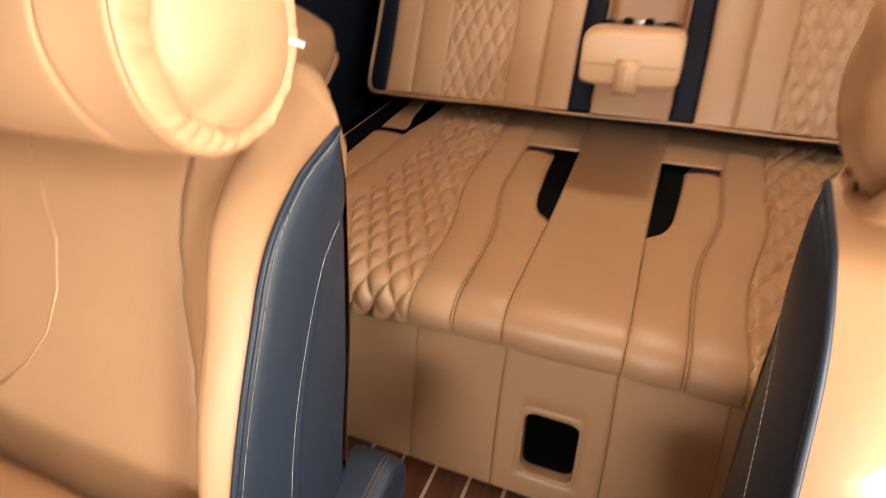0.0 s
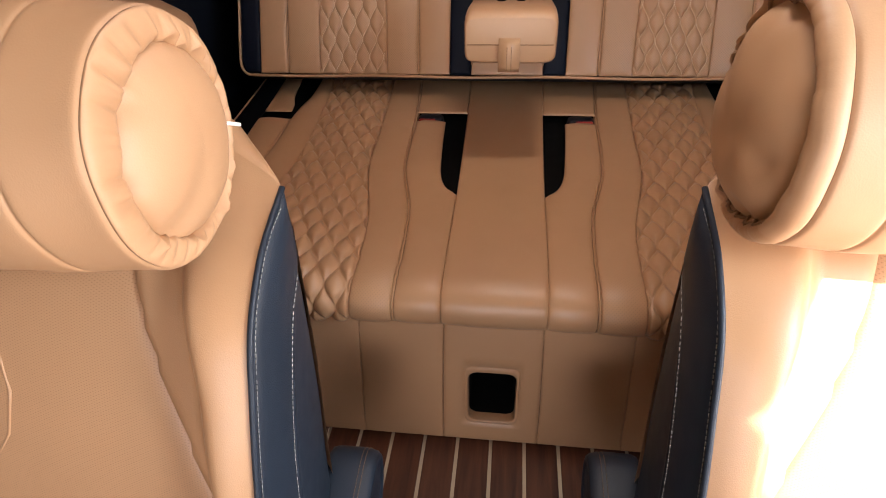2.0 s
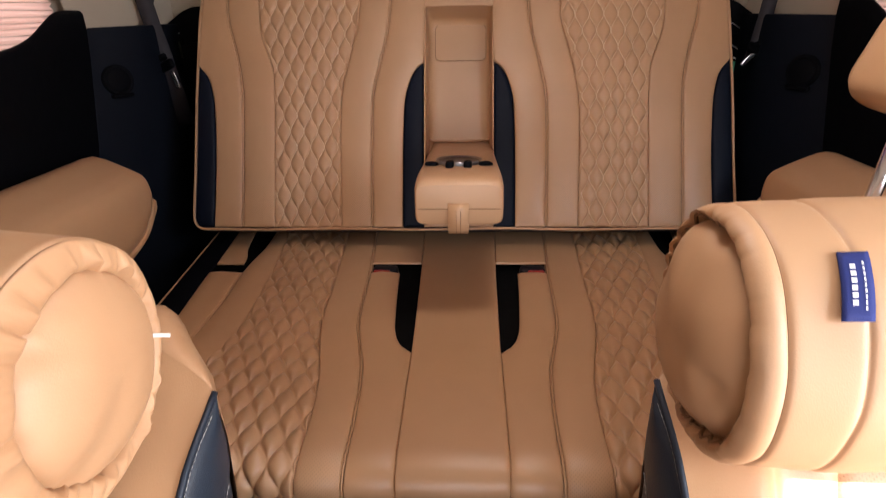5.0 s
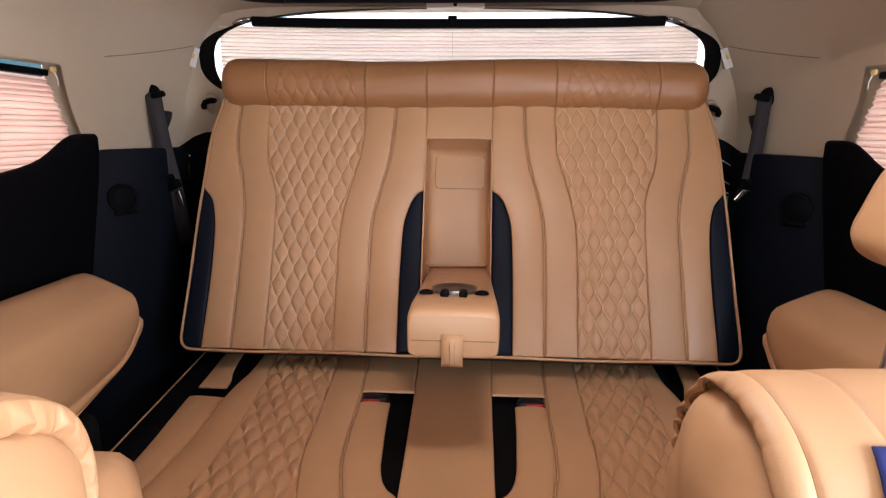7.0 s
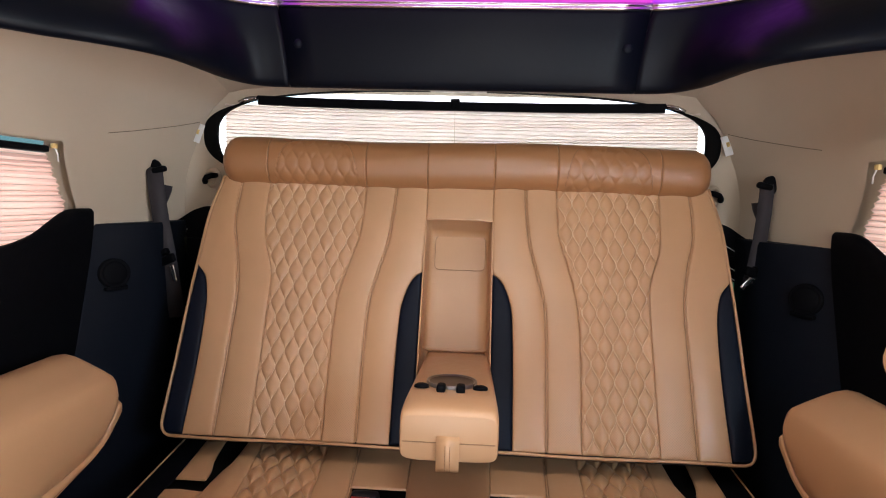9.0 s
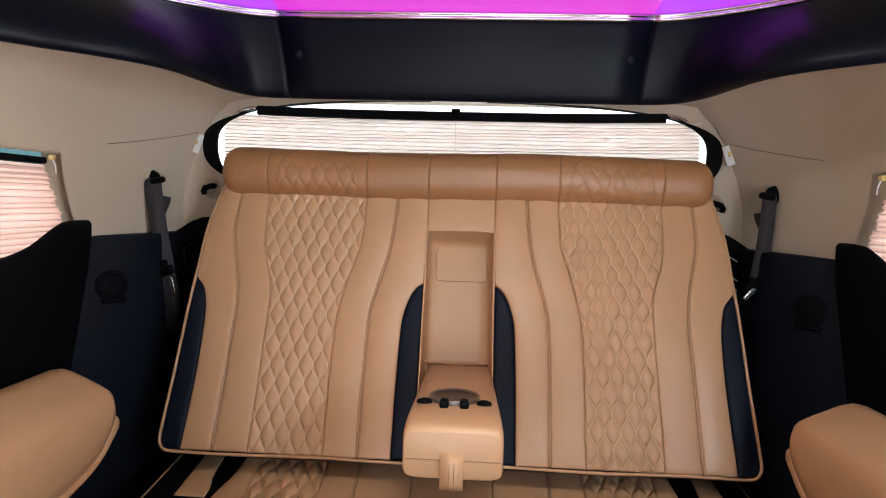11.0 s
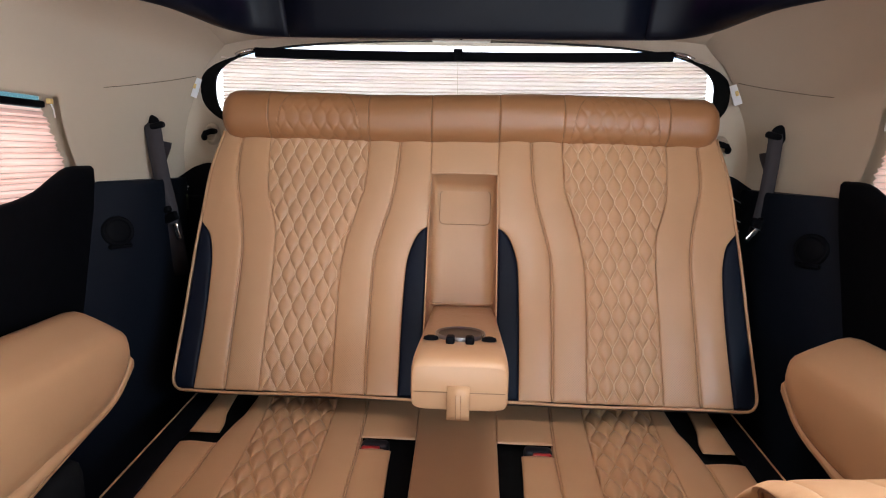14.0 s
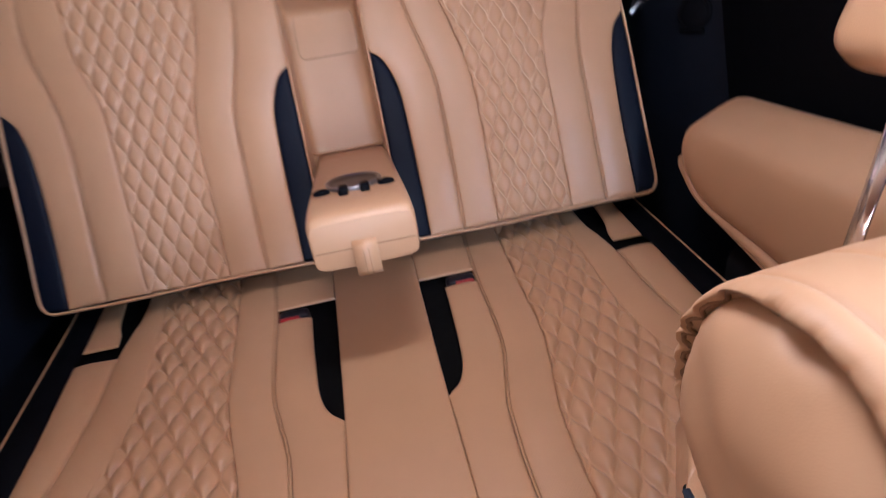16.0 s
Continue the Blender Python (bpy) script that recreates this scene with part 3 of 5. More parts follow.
# ---- roof console ----
def console():
    """A black unit that runs round under the roof: a rear panel and two wings, with light strips above."""
    t = thing("roof_console", (0, 0.6, 1.36), "satin black roof console with chrome edge and pink light strip", "roof console")
    low = [(0.337, 0.618), (0.375, 0.613), (0.405, 0.598), (0.424, 0.568), (0.436, 0.53), (0.444, 0.465), (0.457, 0.397), (0.49, 0.345), (0.54, 0.30), (0.58, 0.27), (0.64, 0.20), (0.69, 0.06), (0.70, -0.2), (0.70, -0.6)]
    high = [(0.352, 0.588), (0.392, 0.579), (0.430, 0.564), (0.460, 0.548), (0.487, 0.532), (0.525, 0.507), (0.562, 0.477), (0.60, 0.437), (0.635, 0.387), (0.66, 0.337), (0.69, 0.25), (0.715, 0.10), (0.72, -0.2), (0.72, -0.6)]
    front = [(0.06, 0.10), (0.03, 0.02), (0.014, 0.004), (0.006, 0.0006), (0.0, 0.0), (-0.004, 0.0015), (-0.0075, 0.0055), (-0.0105, 0.014), (-0.0130, 0.030), (-0.0140, 0.055), (-0.0120, 0.085), (-0.0085, 0.110), (-0.0050, 0.128), (-0.0040, 0.137), (-0.0030, 0.141), (-0.0010, 0.1440), (0.008, 0.147), (0.06, 0.155)]
    strip = [(0.012, 0.1425), (-0.0030, 0.1430), (-0.0065, 0.1445), (-0.0070, 0.1480), (-0.0050, 0.1497), (-0.0075, 0.1515), (-0.0085, 0.1550), (-0.0060, 0.1575), (0.012, 0.1585)]
    light = [(0.014, 0.1590), (-0.004, 0.1598), (-0.09, 0.1670), (-0.09, 0.1715), (0.014, 0.1715)]

    def sweep(base, crown, prof):
        """A profile of (depth, height) along the lower and the upper line."""
        bm = bmesh.new()
        rings = []
        for i in range(len(base)):
            ring = []
            for o, h in prof:
                f = max(0.0, min(1.0, h / 0.145))
                f = f * f * (1.6 - 0.6 * f)
                line = [Vector(base[j]).lerp(Vector(crown[j]), f) for j in (max(i - 1, 0), i, min(i + 1, len(base) - 1))]
                d = (line[2] - line[0]).normalized()
                ring.append(bm.verts.new((line[1].x + d.y * o, line[1].y - d.x * o, 1.19 + h)))
            rings.append(ring)
        for a, b in zip(rings, rings[1:]):
            for k in range(len(prof)):
                bm.faces.new((a[k], a[(k + 1) % len(prof)], b[(k + 1) % len(prof)], b[k]))
        for r in (rings[0][::-1], rings[-1]):
            bm.faces.new(r)
        bmesh.ops.recalc_face_normals(bm, faces=bm.faces)
        return bm

    def dense(pts, n=48):
        fx = curve([(i, p[0]) for i, p in enumerate(pts)])
        fy = curve([(i, p[1]) for i, p in enumerate(pts)])
        return [(fx(k), fy(k)) for k in span(0, len(pts) - 1, n)]

    runs = {
        "rear_panel": [[(x, y) for x in span(e, -e, 13)] for e, y in ((0.3345, 0.618), (0.3495, 0.588))],
        "left_wing": [dense([(-x, y) for x, y in pts]) for pts in (low, high)],
        "right_wing": [dense([(x, y) for x, y in pts])[::-1] for pts in (low, high)],
    }
    for nm, (base, crown) in runs.items():
        part(nm, sweep(base, crown, front), gloss_black, t)
        part("chrome_strip", sweep(crown, crown, strip), chrome, t, "polished chrome edge")
        part("light_strip", sweep(crown, crown, light), led_pink if nm == "rear_panel" else led_violet, t, "glowing pink light strip" if nm == "rear_panel" else "glowing violet light strip")
    for x in (-0.313, 0.313):
        part("screw_cap", lathe([(0, 0.0001), (0, 0.007), (0.003, 0.0085), (0.006, 0.008)], lambda a, r, q, x=x: (x + r * math.cos(q), 0.5905 + a - 0.1 * r * math.sin(q), 1.268 + r * math.sin(q)), 20), slate_plastic, t)


console()

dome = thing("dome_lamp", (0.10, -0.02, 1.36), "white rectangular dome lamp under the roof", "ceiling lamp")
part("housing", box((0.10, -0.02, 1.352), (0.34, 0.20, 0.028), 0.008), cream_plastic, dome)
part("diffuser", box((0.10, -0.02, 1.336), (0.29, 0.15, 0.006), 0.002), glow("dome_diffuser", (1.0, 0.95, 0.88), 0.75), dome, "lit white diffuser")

latch = thing("tailgate_latch", (-0.014, 1.0, 1.262), "small grey latch cover above the rear window", "latch")
part("cover", box((-0.014, 0.990, 1.262), (0.150, 0.03, 0.012), 0.004), cream_plastic, latch)
part("bolt", lathe([(0, 0.0001), (0, 0.005), (0.004, 0.005), (0.004, 0.0001)], lambda a, r, q: (-0.014 + r * math.cos(q), 0.973 + a, 1.262 + r * math.sin(q)), 12), black_plastic, latch)


# ---- rear quarter: trims, belts, hooks ----
def quarter(s):
    q = [(0.790, 0.672), (0.784, 0.684), (0.770, 0.704), (0.750, 0.734), (0.733, 0.764), (0.721, 0.790), (0.713, 0.815), (0.709, 0.84), (0.706, 1.00), (0.84, 1.00), (0.84, 0.672)]
    zs = [0.0, 0.30, 0.45, 0.56, 0.64, 0.72, 0.78, 0.84, 0.87, 0.890, 0.897, 0.900]
    bm = bmesh.new()
    rings = []
    for z in zs:
        inset = 0.0025 * max(0, (z - 0.885) / 0.015) ** 2
        rings.append([bm.verts.new((out(s, x + (inset if x < 0.8 else 0)), y - lean(z) * (max(0.25, min(1, (0.815 - y) / 0.14)) if y < 0.95 else 0) + inset, z)) for x, y in q])
    n = len(q)
    for a, b in zip(rings, rings[1:]):
        for i in range(n):
            bm.faces.new((a[i], a[(i + 1) % n], b[(i + 1) % n], b[i]))
    cap = [bm.verts.new(v.co) for v in rings[-1]]
    bm.faces.new(cap)
    bmesh.ops.recalc_face_normals(bm, faces=bm.faces)
    t = thing("quarter_trim", (out(s, 0.76), 0.8, 0), "charcoal plastic quarter trim with round cup flap", "trim panel")
    part("panel", bm, slate_plastic, t)
    c, nrm = Vector((out(s, 0.757), 0.706, 0.789)), Vector((-s * 0.84, -0.53, 0.12)).normalized()
    e1 = nrm.cross(Vector((0, 0, 1))).normalized()
    e2 = e1.cross(nrm)
    part("cup_flap", lathe([(0.004, 0.0001), (0.006, 0.022), (0.004, 0.026), (0.002, 0.027), (0.005, 0.030), (0.004, 0.033), (-0.01, 0.034)], lambda a, r, g: c + nrm * (a + 0.004) + e1 * r * math.cos(g) + e2 * r * math.sin(g), 32), black_plastic, t)
    part("flap_hinge", box(c + nrm * 0.006 - e2 * 0.034, (0.05, 0.012, 0.009), 0.003, m=pose(0, 0, 0, 0, 0, -s * 60)), black_plastic, t)
    # dark well between the seat and the trim, with the tool lid
    w = thing("rear_well", (out(s, 0.64), 0.95, 0), "black lower rear trim with tool compartment lid", "trim panel")
    part("panel", prism([(s * a, b) for a, b in ((0.48, 0.0), (0.75, 0.0), (0.75, 0.893), (0.725, 0.905), (0.692, 0.927), (0.66, 0.939), (0.48, 0.943))], lambda a, b, d: (SC + a, d, b), 0.932, 1.0, 0.003), black_plastic, w, smooth=False)
    part("lid", box((out(s, 0.69), 0.929, 0.76), (0.085, 0.012, 0.19), 0.005), black_plastic, w)
    part("lid_rib", box((out(s, 0.665), 0.922, 0.70), (0.010, 0.008, 0.16), 0.003), slate_plastic, w)
    tilt = pose(0, 0, 0, 0, 16 * s, 0)
    if s < 0:
        for k, (dx, wd) in enumerate(((0.0, 0.032), (0.010, 0.022), (0.004, 0.026))):
            part("print_glint_bar", box((-0.736 + dx, 0.9300, 0.884 - 0.009 * k), (wd, 0.001, (0.005, 0.002, 0.0015)[k]), 0, m=tilt), white_print, w)
        part("print_spot", box((-0.758, 0.9300, 0.875), (0.007, 0.001, 0.007), 0, m=tilt), white_print, w)
        part("sticker", box((-0.732, 0.9220, 0.838), (0.034, 0.001, 0.040), 0), shade("olive_print", (0.020, 0.028, 0.010), 0.5), w, "dull olive sticker")
    else:
        part("sticker", box((0.696, 0.9220, 0.762), (0.032, 0.001, 0.056), 0, m=pose(0, 0, 0, 0, -10, 0)), green_print, w, "bright green sticker")
        # the topmost white bar paints the highlight along the trim's edge
        for x, z, wd in ((0.686, 0.872, 0.034), (0.690, 0.822, 0.022), (0.694, 0.796, 0.016)):
            part("print_glint_bar", box((x, 0.9220 if z < 0.85 else 0.9305, z), (wd, 0.001, 0.0018), 0, m=pose(0, 0, 0, 0, 30, 0)), white_print, w)
    return t


quarter(-1)
quarter(1)


def seat_belt(s):
    t = thing("seat_belt", (out(s, 0.72), 0.83, 0.68), "dark grey seat belt hanging from the cream pillar", "seat belt", "rear seat belts")
    top = Vector((-0.757 if s < 0 else 0.728, 0.850, 1.032))
    part("slot", lathe([(-0.010, 0.0001), (-0.010, 0.013), (-0.002, 0.0175), (0.008, 0.016), (0.012, 0.010), (0.013, 0.0001)], lambda a, r, q: top + Vector((-s * a * 0.8 + r * 1.15 * math.cos(q), -a * 0.7, r * 1.25 * math.sin(q))), 24), black_plastic, t)
    part("slot_lip", box(top + Vector((-s * 0.022, -0.014, -0.004)), (0.036, 0.016, 0.015), 0.006, 3, m=pose(0, 0, 0, 0, 14 * s, 0)), black_plastic, t)
    if s < 0:
        path = [(-0.751, 0.848, 1.036), (-0.745, 0.833, 1.022), (-0.738, 0.829, 0.97), (-0.728, 0.829, 0.90), (-0.716, 0.831, 0.83), (-0.708, 0.838, 0.75), (-0.702, 0.848, 0.66)]
    else:
        path = [(0.715, 0.848, 1.034), (0.710, 0.833, 1.018), (0.706, 0.829, 0.96), (0.702, 0.830, 0.90), (0.696, 0.835, 0.835), (0.690, 0.839, 0.80)]
    strap = part("strap", ribbon(path, 0.037 if s < 0 else 0.030, 0.0018, (1, -0.35 * s, 0)), webbing, t)
    c = Vector(path[4])
    turn = 14 if s < 0 else 40
    part("tongue", box(c + Vector((0.022 if s < 0 else -0.017, -0.012, -0.055 if s < 0 else -0.030)), (0.012, 0.003, 0.040), 0.0012, m=pose(0, 0, 0, 0, -turn if s < 0 else turn, 0)), chrome, strap, "steel tongue")
    part("tongue_grip", box(c + Vector((0.006 if s < 0 else -0.004, -0.008, -0.022 if s < 0 else -0.010)), (0.046, 0.012, 0.022), 0.004, m=pose(0, 0, 0, 0, -22 * s * -1, 20 * s)), black_plastic, t)
    part("guide", box(c + Vector((s * 0.016, 0.0, -0.008)), (0.050, 0.016, 0.016), 0.005, m=pose(0, 0, 0, 0, -22 * s * -1, 20 * s)), black_plastic, t)
    fold = [(s * a, z) for a, z in ((0.728, 0.992), (0.706, 0.988), (0.709, 0.974), (0.722, 0.945))]
    part("belt_return", prism(fold, lambda a, b, d: (SC + a, 0.862 + d, b), 0, 0.004), webbing, t, smooth=False)
    # coat hook near the rear window
    hk = thing("coat_hook", (out(s, 0.67), 0.975, 1.01), "black hook set in a cream round cup on the rear pillar", "hook", "coat hooks")
    c2 = Vector((-0.663 if s < 0 else 0.645, 0.952, 1.014 if s < 0 else 1.004))
    part("cup", lathe([(0.014, 0.0001), (0.014, 0.010), (0.004, 0.0125), (0.001, 0.0145), (0.004, 0.019), (0.016, 0.023)], lambda a, r, q: c2 + Vector((r * 0.95 * math.cos(q), a, r * 1.2 * math.sin(q))), 28), cream, hk)
    part("hook", tube([c2 + Vector((-s * 0.012, 0.006, 0.007)), c2 + Vector((-s * 0.010, -0.012, 0.006)), c2 + Vector((s * 0.002, -0.020, 0.001)), c2 + Vector((s * 0.010, -0.012, -0.007)), c2 + Vector((s * 0.011, -0.006, -0.012))], 0.0075), black_plastic, hk)
    # care tag on the window seal
    g = thing("paper_tag", (out(s, 0.69), 0.95, 1.12), "small white paper tag with yellow print", "tag", "paper tags")
    x0 = -0.697 if s < 0 else 0.668
    part("card", box((x0, 0.955, 1.131), (0.024, 0.0015, 0.050), 0.0004, m=pose(0, 0, 0, 0, -20 * s, 0)), white_print, g)
    part("print_spot", box((x0, 0.9535, 1.134), (0.008, 0.0008, 0.012), 0, m=pose(0, 0, 0, 0, -20 * s, 0)), yellow_print, g)


seat_belt(-1)
seat_belt(1)
for s in (-1, 1):
    pts = [(out(s, side_x(y, z) - 0.0002), y, z) for y, z in ((0.70, 1.100), (0.76, 1.111), (0.82, 1.124), (0.88, 1.138), (0.92, 1.149), (0.95, 1.158))]
    tagged(part("trim_joint", tube(pts, 0.0010, 6), joint_dark), "thin joint between headliner and rear pillar", "trim", kind="structure")


def side_pad(s):
    """The padded arm rest over the wheel arch."""
    t = thing("wheel_arch_pad", (out(s, 0.74), 0.2, 0.0), "tan leather padded armrest over the wheel arch", "armrest", "wheel arch pads")

    crease = curve([(-0.05, 0.455), (0.22, 0.470), (0.30, 0.482), (0.37, 0.490), (0.42, 0.500), (0.45, 0.513), (0.475, 0.535), (0.492, 0.560), (0.52, 0.575)])
    under = curve([(-0.05, 0.395), (0.22, 0.436), (0.285, 0.455), (0.37, 0.480), (0.42, 0.493), (0.46, 0.508), (0.49, 0.527), (0.512, 0.545), (0.53, 0.550)])

    def loft(prof, y_end, rr, rise):
        """Rings of a profile from front to rear, rounded at the rear end; rise(y, z) sets each height."""
        ys = [(y, 0) for y in span(-0.04, 0.35, 12) + span(0.37, y_end - rr, 12)] + [(y_end - rr + rr * math.sin(radians(a)), 1 - math.cos(radians(a))) for a in (15, 30, 45, 60, 75, 90)] + [(y_end, 1.6), (y_end, 4.0)]
        cx = sum(p[0] for p in prof) / len(prof)
        bm = bmesh.new()
        rings = []
        for y, sh in ys:
            k = 1 - sh * 0.09
            zs = [rise(y, z) for _, z in prof]
            cz = sum(zs) / len(zs)
            rings.append([bm.verts.new((out(s, cx + (x - cx) * k), y - 0.05 * (x - 0.61), cz + (z - cz) * k - 0.004 * min(sh, 1))) for (x, _), z in zip(prof, zs)])
        n = len(prof)
        for a, b in zip(rings, rings[1:]):
            for i in range(n):
                bm.faces.new((a[i], a[(i + 1) % n], b[(i + 1) % n], b[i]))
        bm.faces.new(rings[-1])
        bm.faces.new(rings[0][::-1])
        bmesh.ops.recalc_face_normals(bm, faces=bm.faces)
        return bm

    top = [(0.660, 0.546), (0.640, 0.546), (0.625, 0.547), (0.616, 0.551), (0.610, 0.561), (0.608, 0.575), (0.607, 0.590), (0.6085, 0.608), (0.612, 0.622), (0.619, 0.632), (0.64, 0.644), (0.67, 0.659), (0.688, 0.667), (0.704, 0.671), (0.722, 0.668), (0.745, 0.652), (0.765, 0.615), (0.770, 0.546)]
    strip = [(0.77, 0.0), (0.70, 0.0), (0.640, 0.0), (0.624, 0.06), (0.615, 0.2), (0.612, 0.38), (0.6135, 0.44), (0.612, 0.50), (0.612, 0.75), (0.618, 0.93), (0.64, 1.0), (0.77, 1.0)]
    part("cushion", loft(top, 0.494, 0.014, lambda y, z: z if z > 0.60 else crease(y) + (z - 0.546) / 0.054 * (0.60 - crease(y))), leather, t)
    flange = part("flange", loft(strip, 0.510, 0.012, lambda y, f: under(y) + f * (crease(y) + 0.010 - under(y))), leather, t, "narrow padded edge strip")
    part("flange_seam", tube([(out(s, 0.6128), y, under(y) + 0.44 * (crease(y) + 0.010 - under(y))) for y in span(-0.03, 0.40, 30)], 0.0012, 6), thread_brown, flange)
    part("wheel_arch", box((out(s, 0.715), 0.19, 0.21), (0.12, 0.46, 0.42), 0.03, 3), carpet, t, "black carpeted wheel arch")


side_pad(-1)
side_pad(1)

# ---- rear bench: cushion ----
WELT = 0.0019  # half the width of a welted seam
CX = 0.005
# the cover runs over the cushion's front edge: length along it, then (y, z)
FRONT = [(0.004, 0.296), (-0.010, 0.303), (-0.019, 0.318), (-0.021, 0.334), (-0.016, 0.349), (-0.003, 0.361), (0.018, 0.3685), (0.05, 0.3725), (0.10, 0.377), (0.235, 0.386), (0.40, 0.4008), (0.535, 0.413), (0.74, 0.4315)]
run, cum = 0.0, [0.0]
for (a, b), (c, d) in zip(FRONT, FRONT[1:]):
    run += math.hypot(c - a, d - b)
    cum.append(run)
fy, fz = curve([(r, p[0]) for r, p in zip(cum, FRONT)]), curve([(r, p[1]) for r, p in zip(cum, FRONT)])
LEN = run
Y0 = cum[9] - 0.235


def on_cushion(x, v, h):
    """Place on the bench cushion; v is the length from the front lower seam (v = y + Y0 on the flat top)."""
    y, z = fy(v), fz(v)
    dy, dz = fy(v + 0.002) - fy(v - 0.002), fz(v + 0.002) - fz(v - 0.002)
    ln = math.hypot(dy, dz) or 1
    return (CX + x, y - dz / ln * h, z + dy / ln * h)


def yv(pairs):
    return curve([(y + Y0, x) for y, x in pairs])


bench = thing("rear_bench", (0, 0.35, 0), "tan quilted leather rear bench seat with dark blue inserts", "bench seat")
c1 = yv([(-0.08, 0.078), (0.0, 0.078), (0.24, 0.0775), (0.54, 0.081), (0.70, 0.085)])
c2 = yv([(-0.08, 0.151), (0.04, 0.148), (0.12, 0.150), (0.195, 0.157), (0.25, 0.170), (0.31, 0.183), (0.40, 0.188), (0.50, 0.190), (0.70, 0.203)])
c3 = yv([(-0.08, 0.219), (0.0, 0.214), (0.08, 0.214), (0.165, 0.222), (0.25, 0.241), (0.33, 0.255), (0.45, 0.259), (0.70, 0.271)])
c4 = yv([(-0.08, 0.46), (0.0, 0.458), (0.10, 0.447), (0.19, 0.430), (0.25, 0.412), (0.31, 0.403), (0.42, 0.401), (0.55, 0.407), (0.70, 0.420)])
c5 = yv([(-0.08, 0.515), (0.10, 0.505), (0.22, 0.488), (0.30, 0.477), (0.40, 0.470), (0.49, 0.471), (0.56, 0.464), (0.60, 0.456), (0.70, 0.455)])
c6 = yv([(-0.08, 0.545), (0.30, 0.538), (0.49, 0.543), (0.53, 0.541), (0.70, 0.548)])
c7 = yv([(-0.08, 0.588), (0.70, 0.596)])
slot_in = yv([(-0.08, 0.078), (0.20, 0.0775), (0.236, 0.0775), (0.243, 0.089), (0.262, 0.102), (0.285, 0.110), (0.32, 0.1155), (0.49, 0.125), (0.7, 0.125)])
out_rear = yv([(0.50, 0.479), (0.56, 0.482), (0.60, 0.494), (0.70, 0.506)])
VE = LEN - 0.002

base_pts = [(-0.003, 0.300), (0.012, 0.335), (0.03, 0.350), (0.235, 0.362), (0.74, 0.405), (0.76, 0.26), (0.05, 0.26), (0.01, 0.296)]
part("seat_base", prism([(y, z) for y, z in base_pts], lambda a, b, d: (CX + d, a, b), -0.585, 0.585), rubber, bench, smooth=False)
part("centre_panel", pad(on_cushion, mirror(c1), c1, 0, VE, 0.004), leather, bench)
V = lambda y: y + Y0
for s in (1, -1):
    f = (lambda g: g) if s > 0 else mirror
    order = (lambda l, r: (f(l), f(r))) if s > 0 else (lambda l, r: (f(r), f(l)))
    part("inner_panel", pad(on_cushion, *order(slot_in, shift(c2, -WELT)), 0, V(0.495), 0.004), leather, bench)
    part("inner_panel", pad(on_cushion, *order(c1, shift(c2, -WELT)), V(0.536), VE, 0.003), leather, bench)
    part("perforated_panel", pad(on_cushion, *order(shift(c2, WELT), c3), 0, VE, 0.004), leather_perf, bench)
    part("quilted_panel", pad(on_cushion, *order(c3, c4), 0, VE, 0.004, du=0.0015, dv=0.0028, relief=lambda x, v: ogee(s * x - 0.0124 - 0.055 * (v - V(0.448)), v - V(0.448), 0.01725, 0.0750, 0.0084, 0.0013, 0.46)), leather, bench)
    part("outer_panel", pad(on_cushion, *order(c4, shift(c5, -WELT)), 0, VE, 0.004), leather, bench)
    part("edge_panel", pad(on_cushion, *order(shift(c5, WELT), c6), 0, V(0.496), 0.003), leather, bench)
    part("edge_panel", pad(on_cushion, *order(out_rear, c6), V(0.532), VE, 0.003), leather, bench)
    part("side_insert", pad(on_cushion, *order(c6, c7), 0, VE, 0.003), black_plastic, bench, "black side strip")
    for c in (c2, c5):
        part("seam_tape", grid(lambda k, v, c=c: on_cushion(s * c(v) + k, v, -0.0046), [-0.005, 0, 0.005], span(0.002, V(0.495) if c is c5 else VE, 60)), thread_brown, bench)
        part("piping", tube([on_cushion(s * c(v), v, -0.0018) for v in span(0.002, V(0.495) if c is c5 else VE, 60)], 0.0017, 8), leather, bench)
    part("edge_piping", tube([on_cushion(s * (c7(v) + 0.002), v, -0.003) for v in span(0.002, VE, 50)], 0.0028, 6), leather, bench)
    # belt buckle lying in the slot
    bk = thing("belt_buckle", on_cushion(s * 0.16, V(0.515), -0.02), "black seat belt buckle with red release button in the cushion slot", "buckle", "belt buckles")
    yb, zb = 0.515, 0.398
    part("housing", box((CX + s * 0.160, yb + 0.004, zb), (0.056, 0.030, 0.026), 0.009, 3), clear_wrap, bk)
    part("button", box((CX + s * 0.166, yb - 0.012, zb + 0.006), (0.036, 0.010, 0.012), 0.003), red_plastic, bk, "red button")

part("front_seam", tube([on_cushion(x, 0.0004, -0.0026) for x in span(-0.583, 0.583, 40)], 0.0022, 6), thread_brown, bench)

# skirt panels down to the floor


def on_skirt(x, v, h):
    """Place on the bench's front skirt; v is the height from the floor."""
    return (CX + x, 0.002 + 0.010 * (v / 0.3) - 0.012 * math.sin(math.pi * min(1, v / 0.3)) * 0.3 - h, v)


def skirt_line(top, bottom):
    return curve([(0.0, bottom), (0.12, (top + bottom) / 2 + 0.002), (0.30, top)])


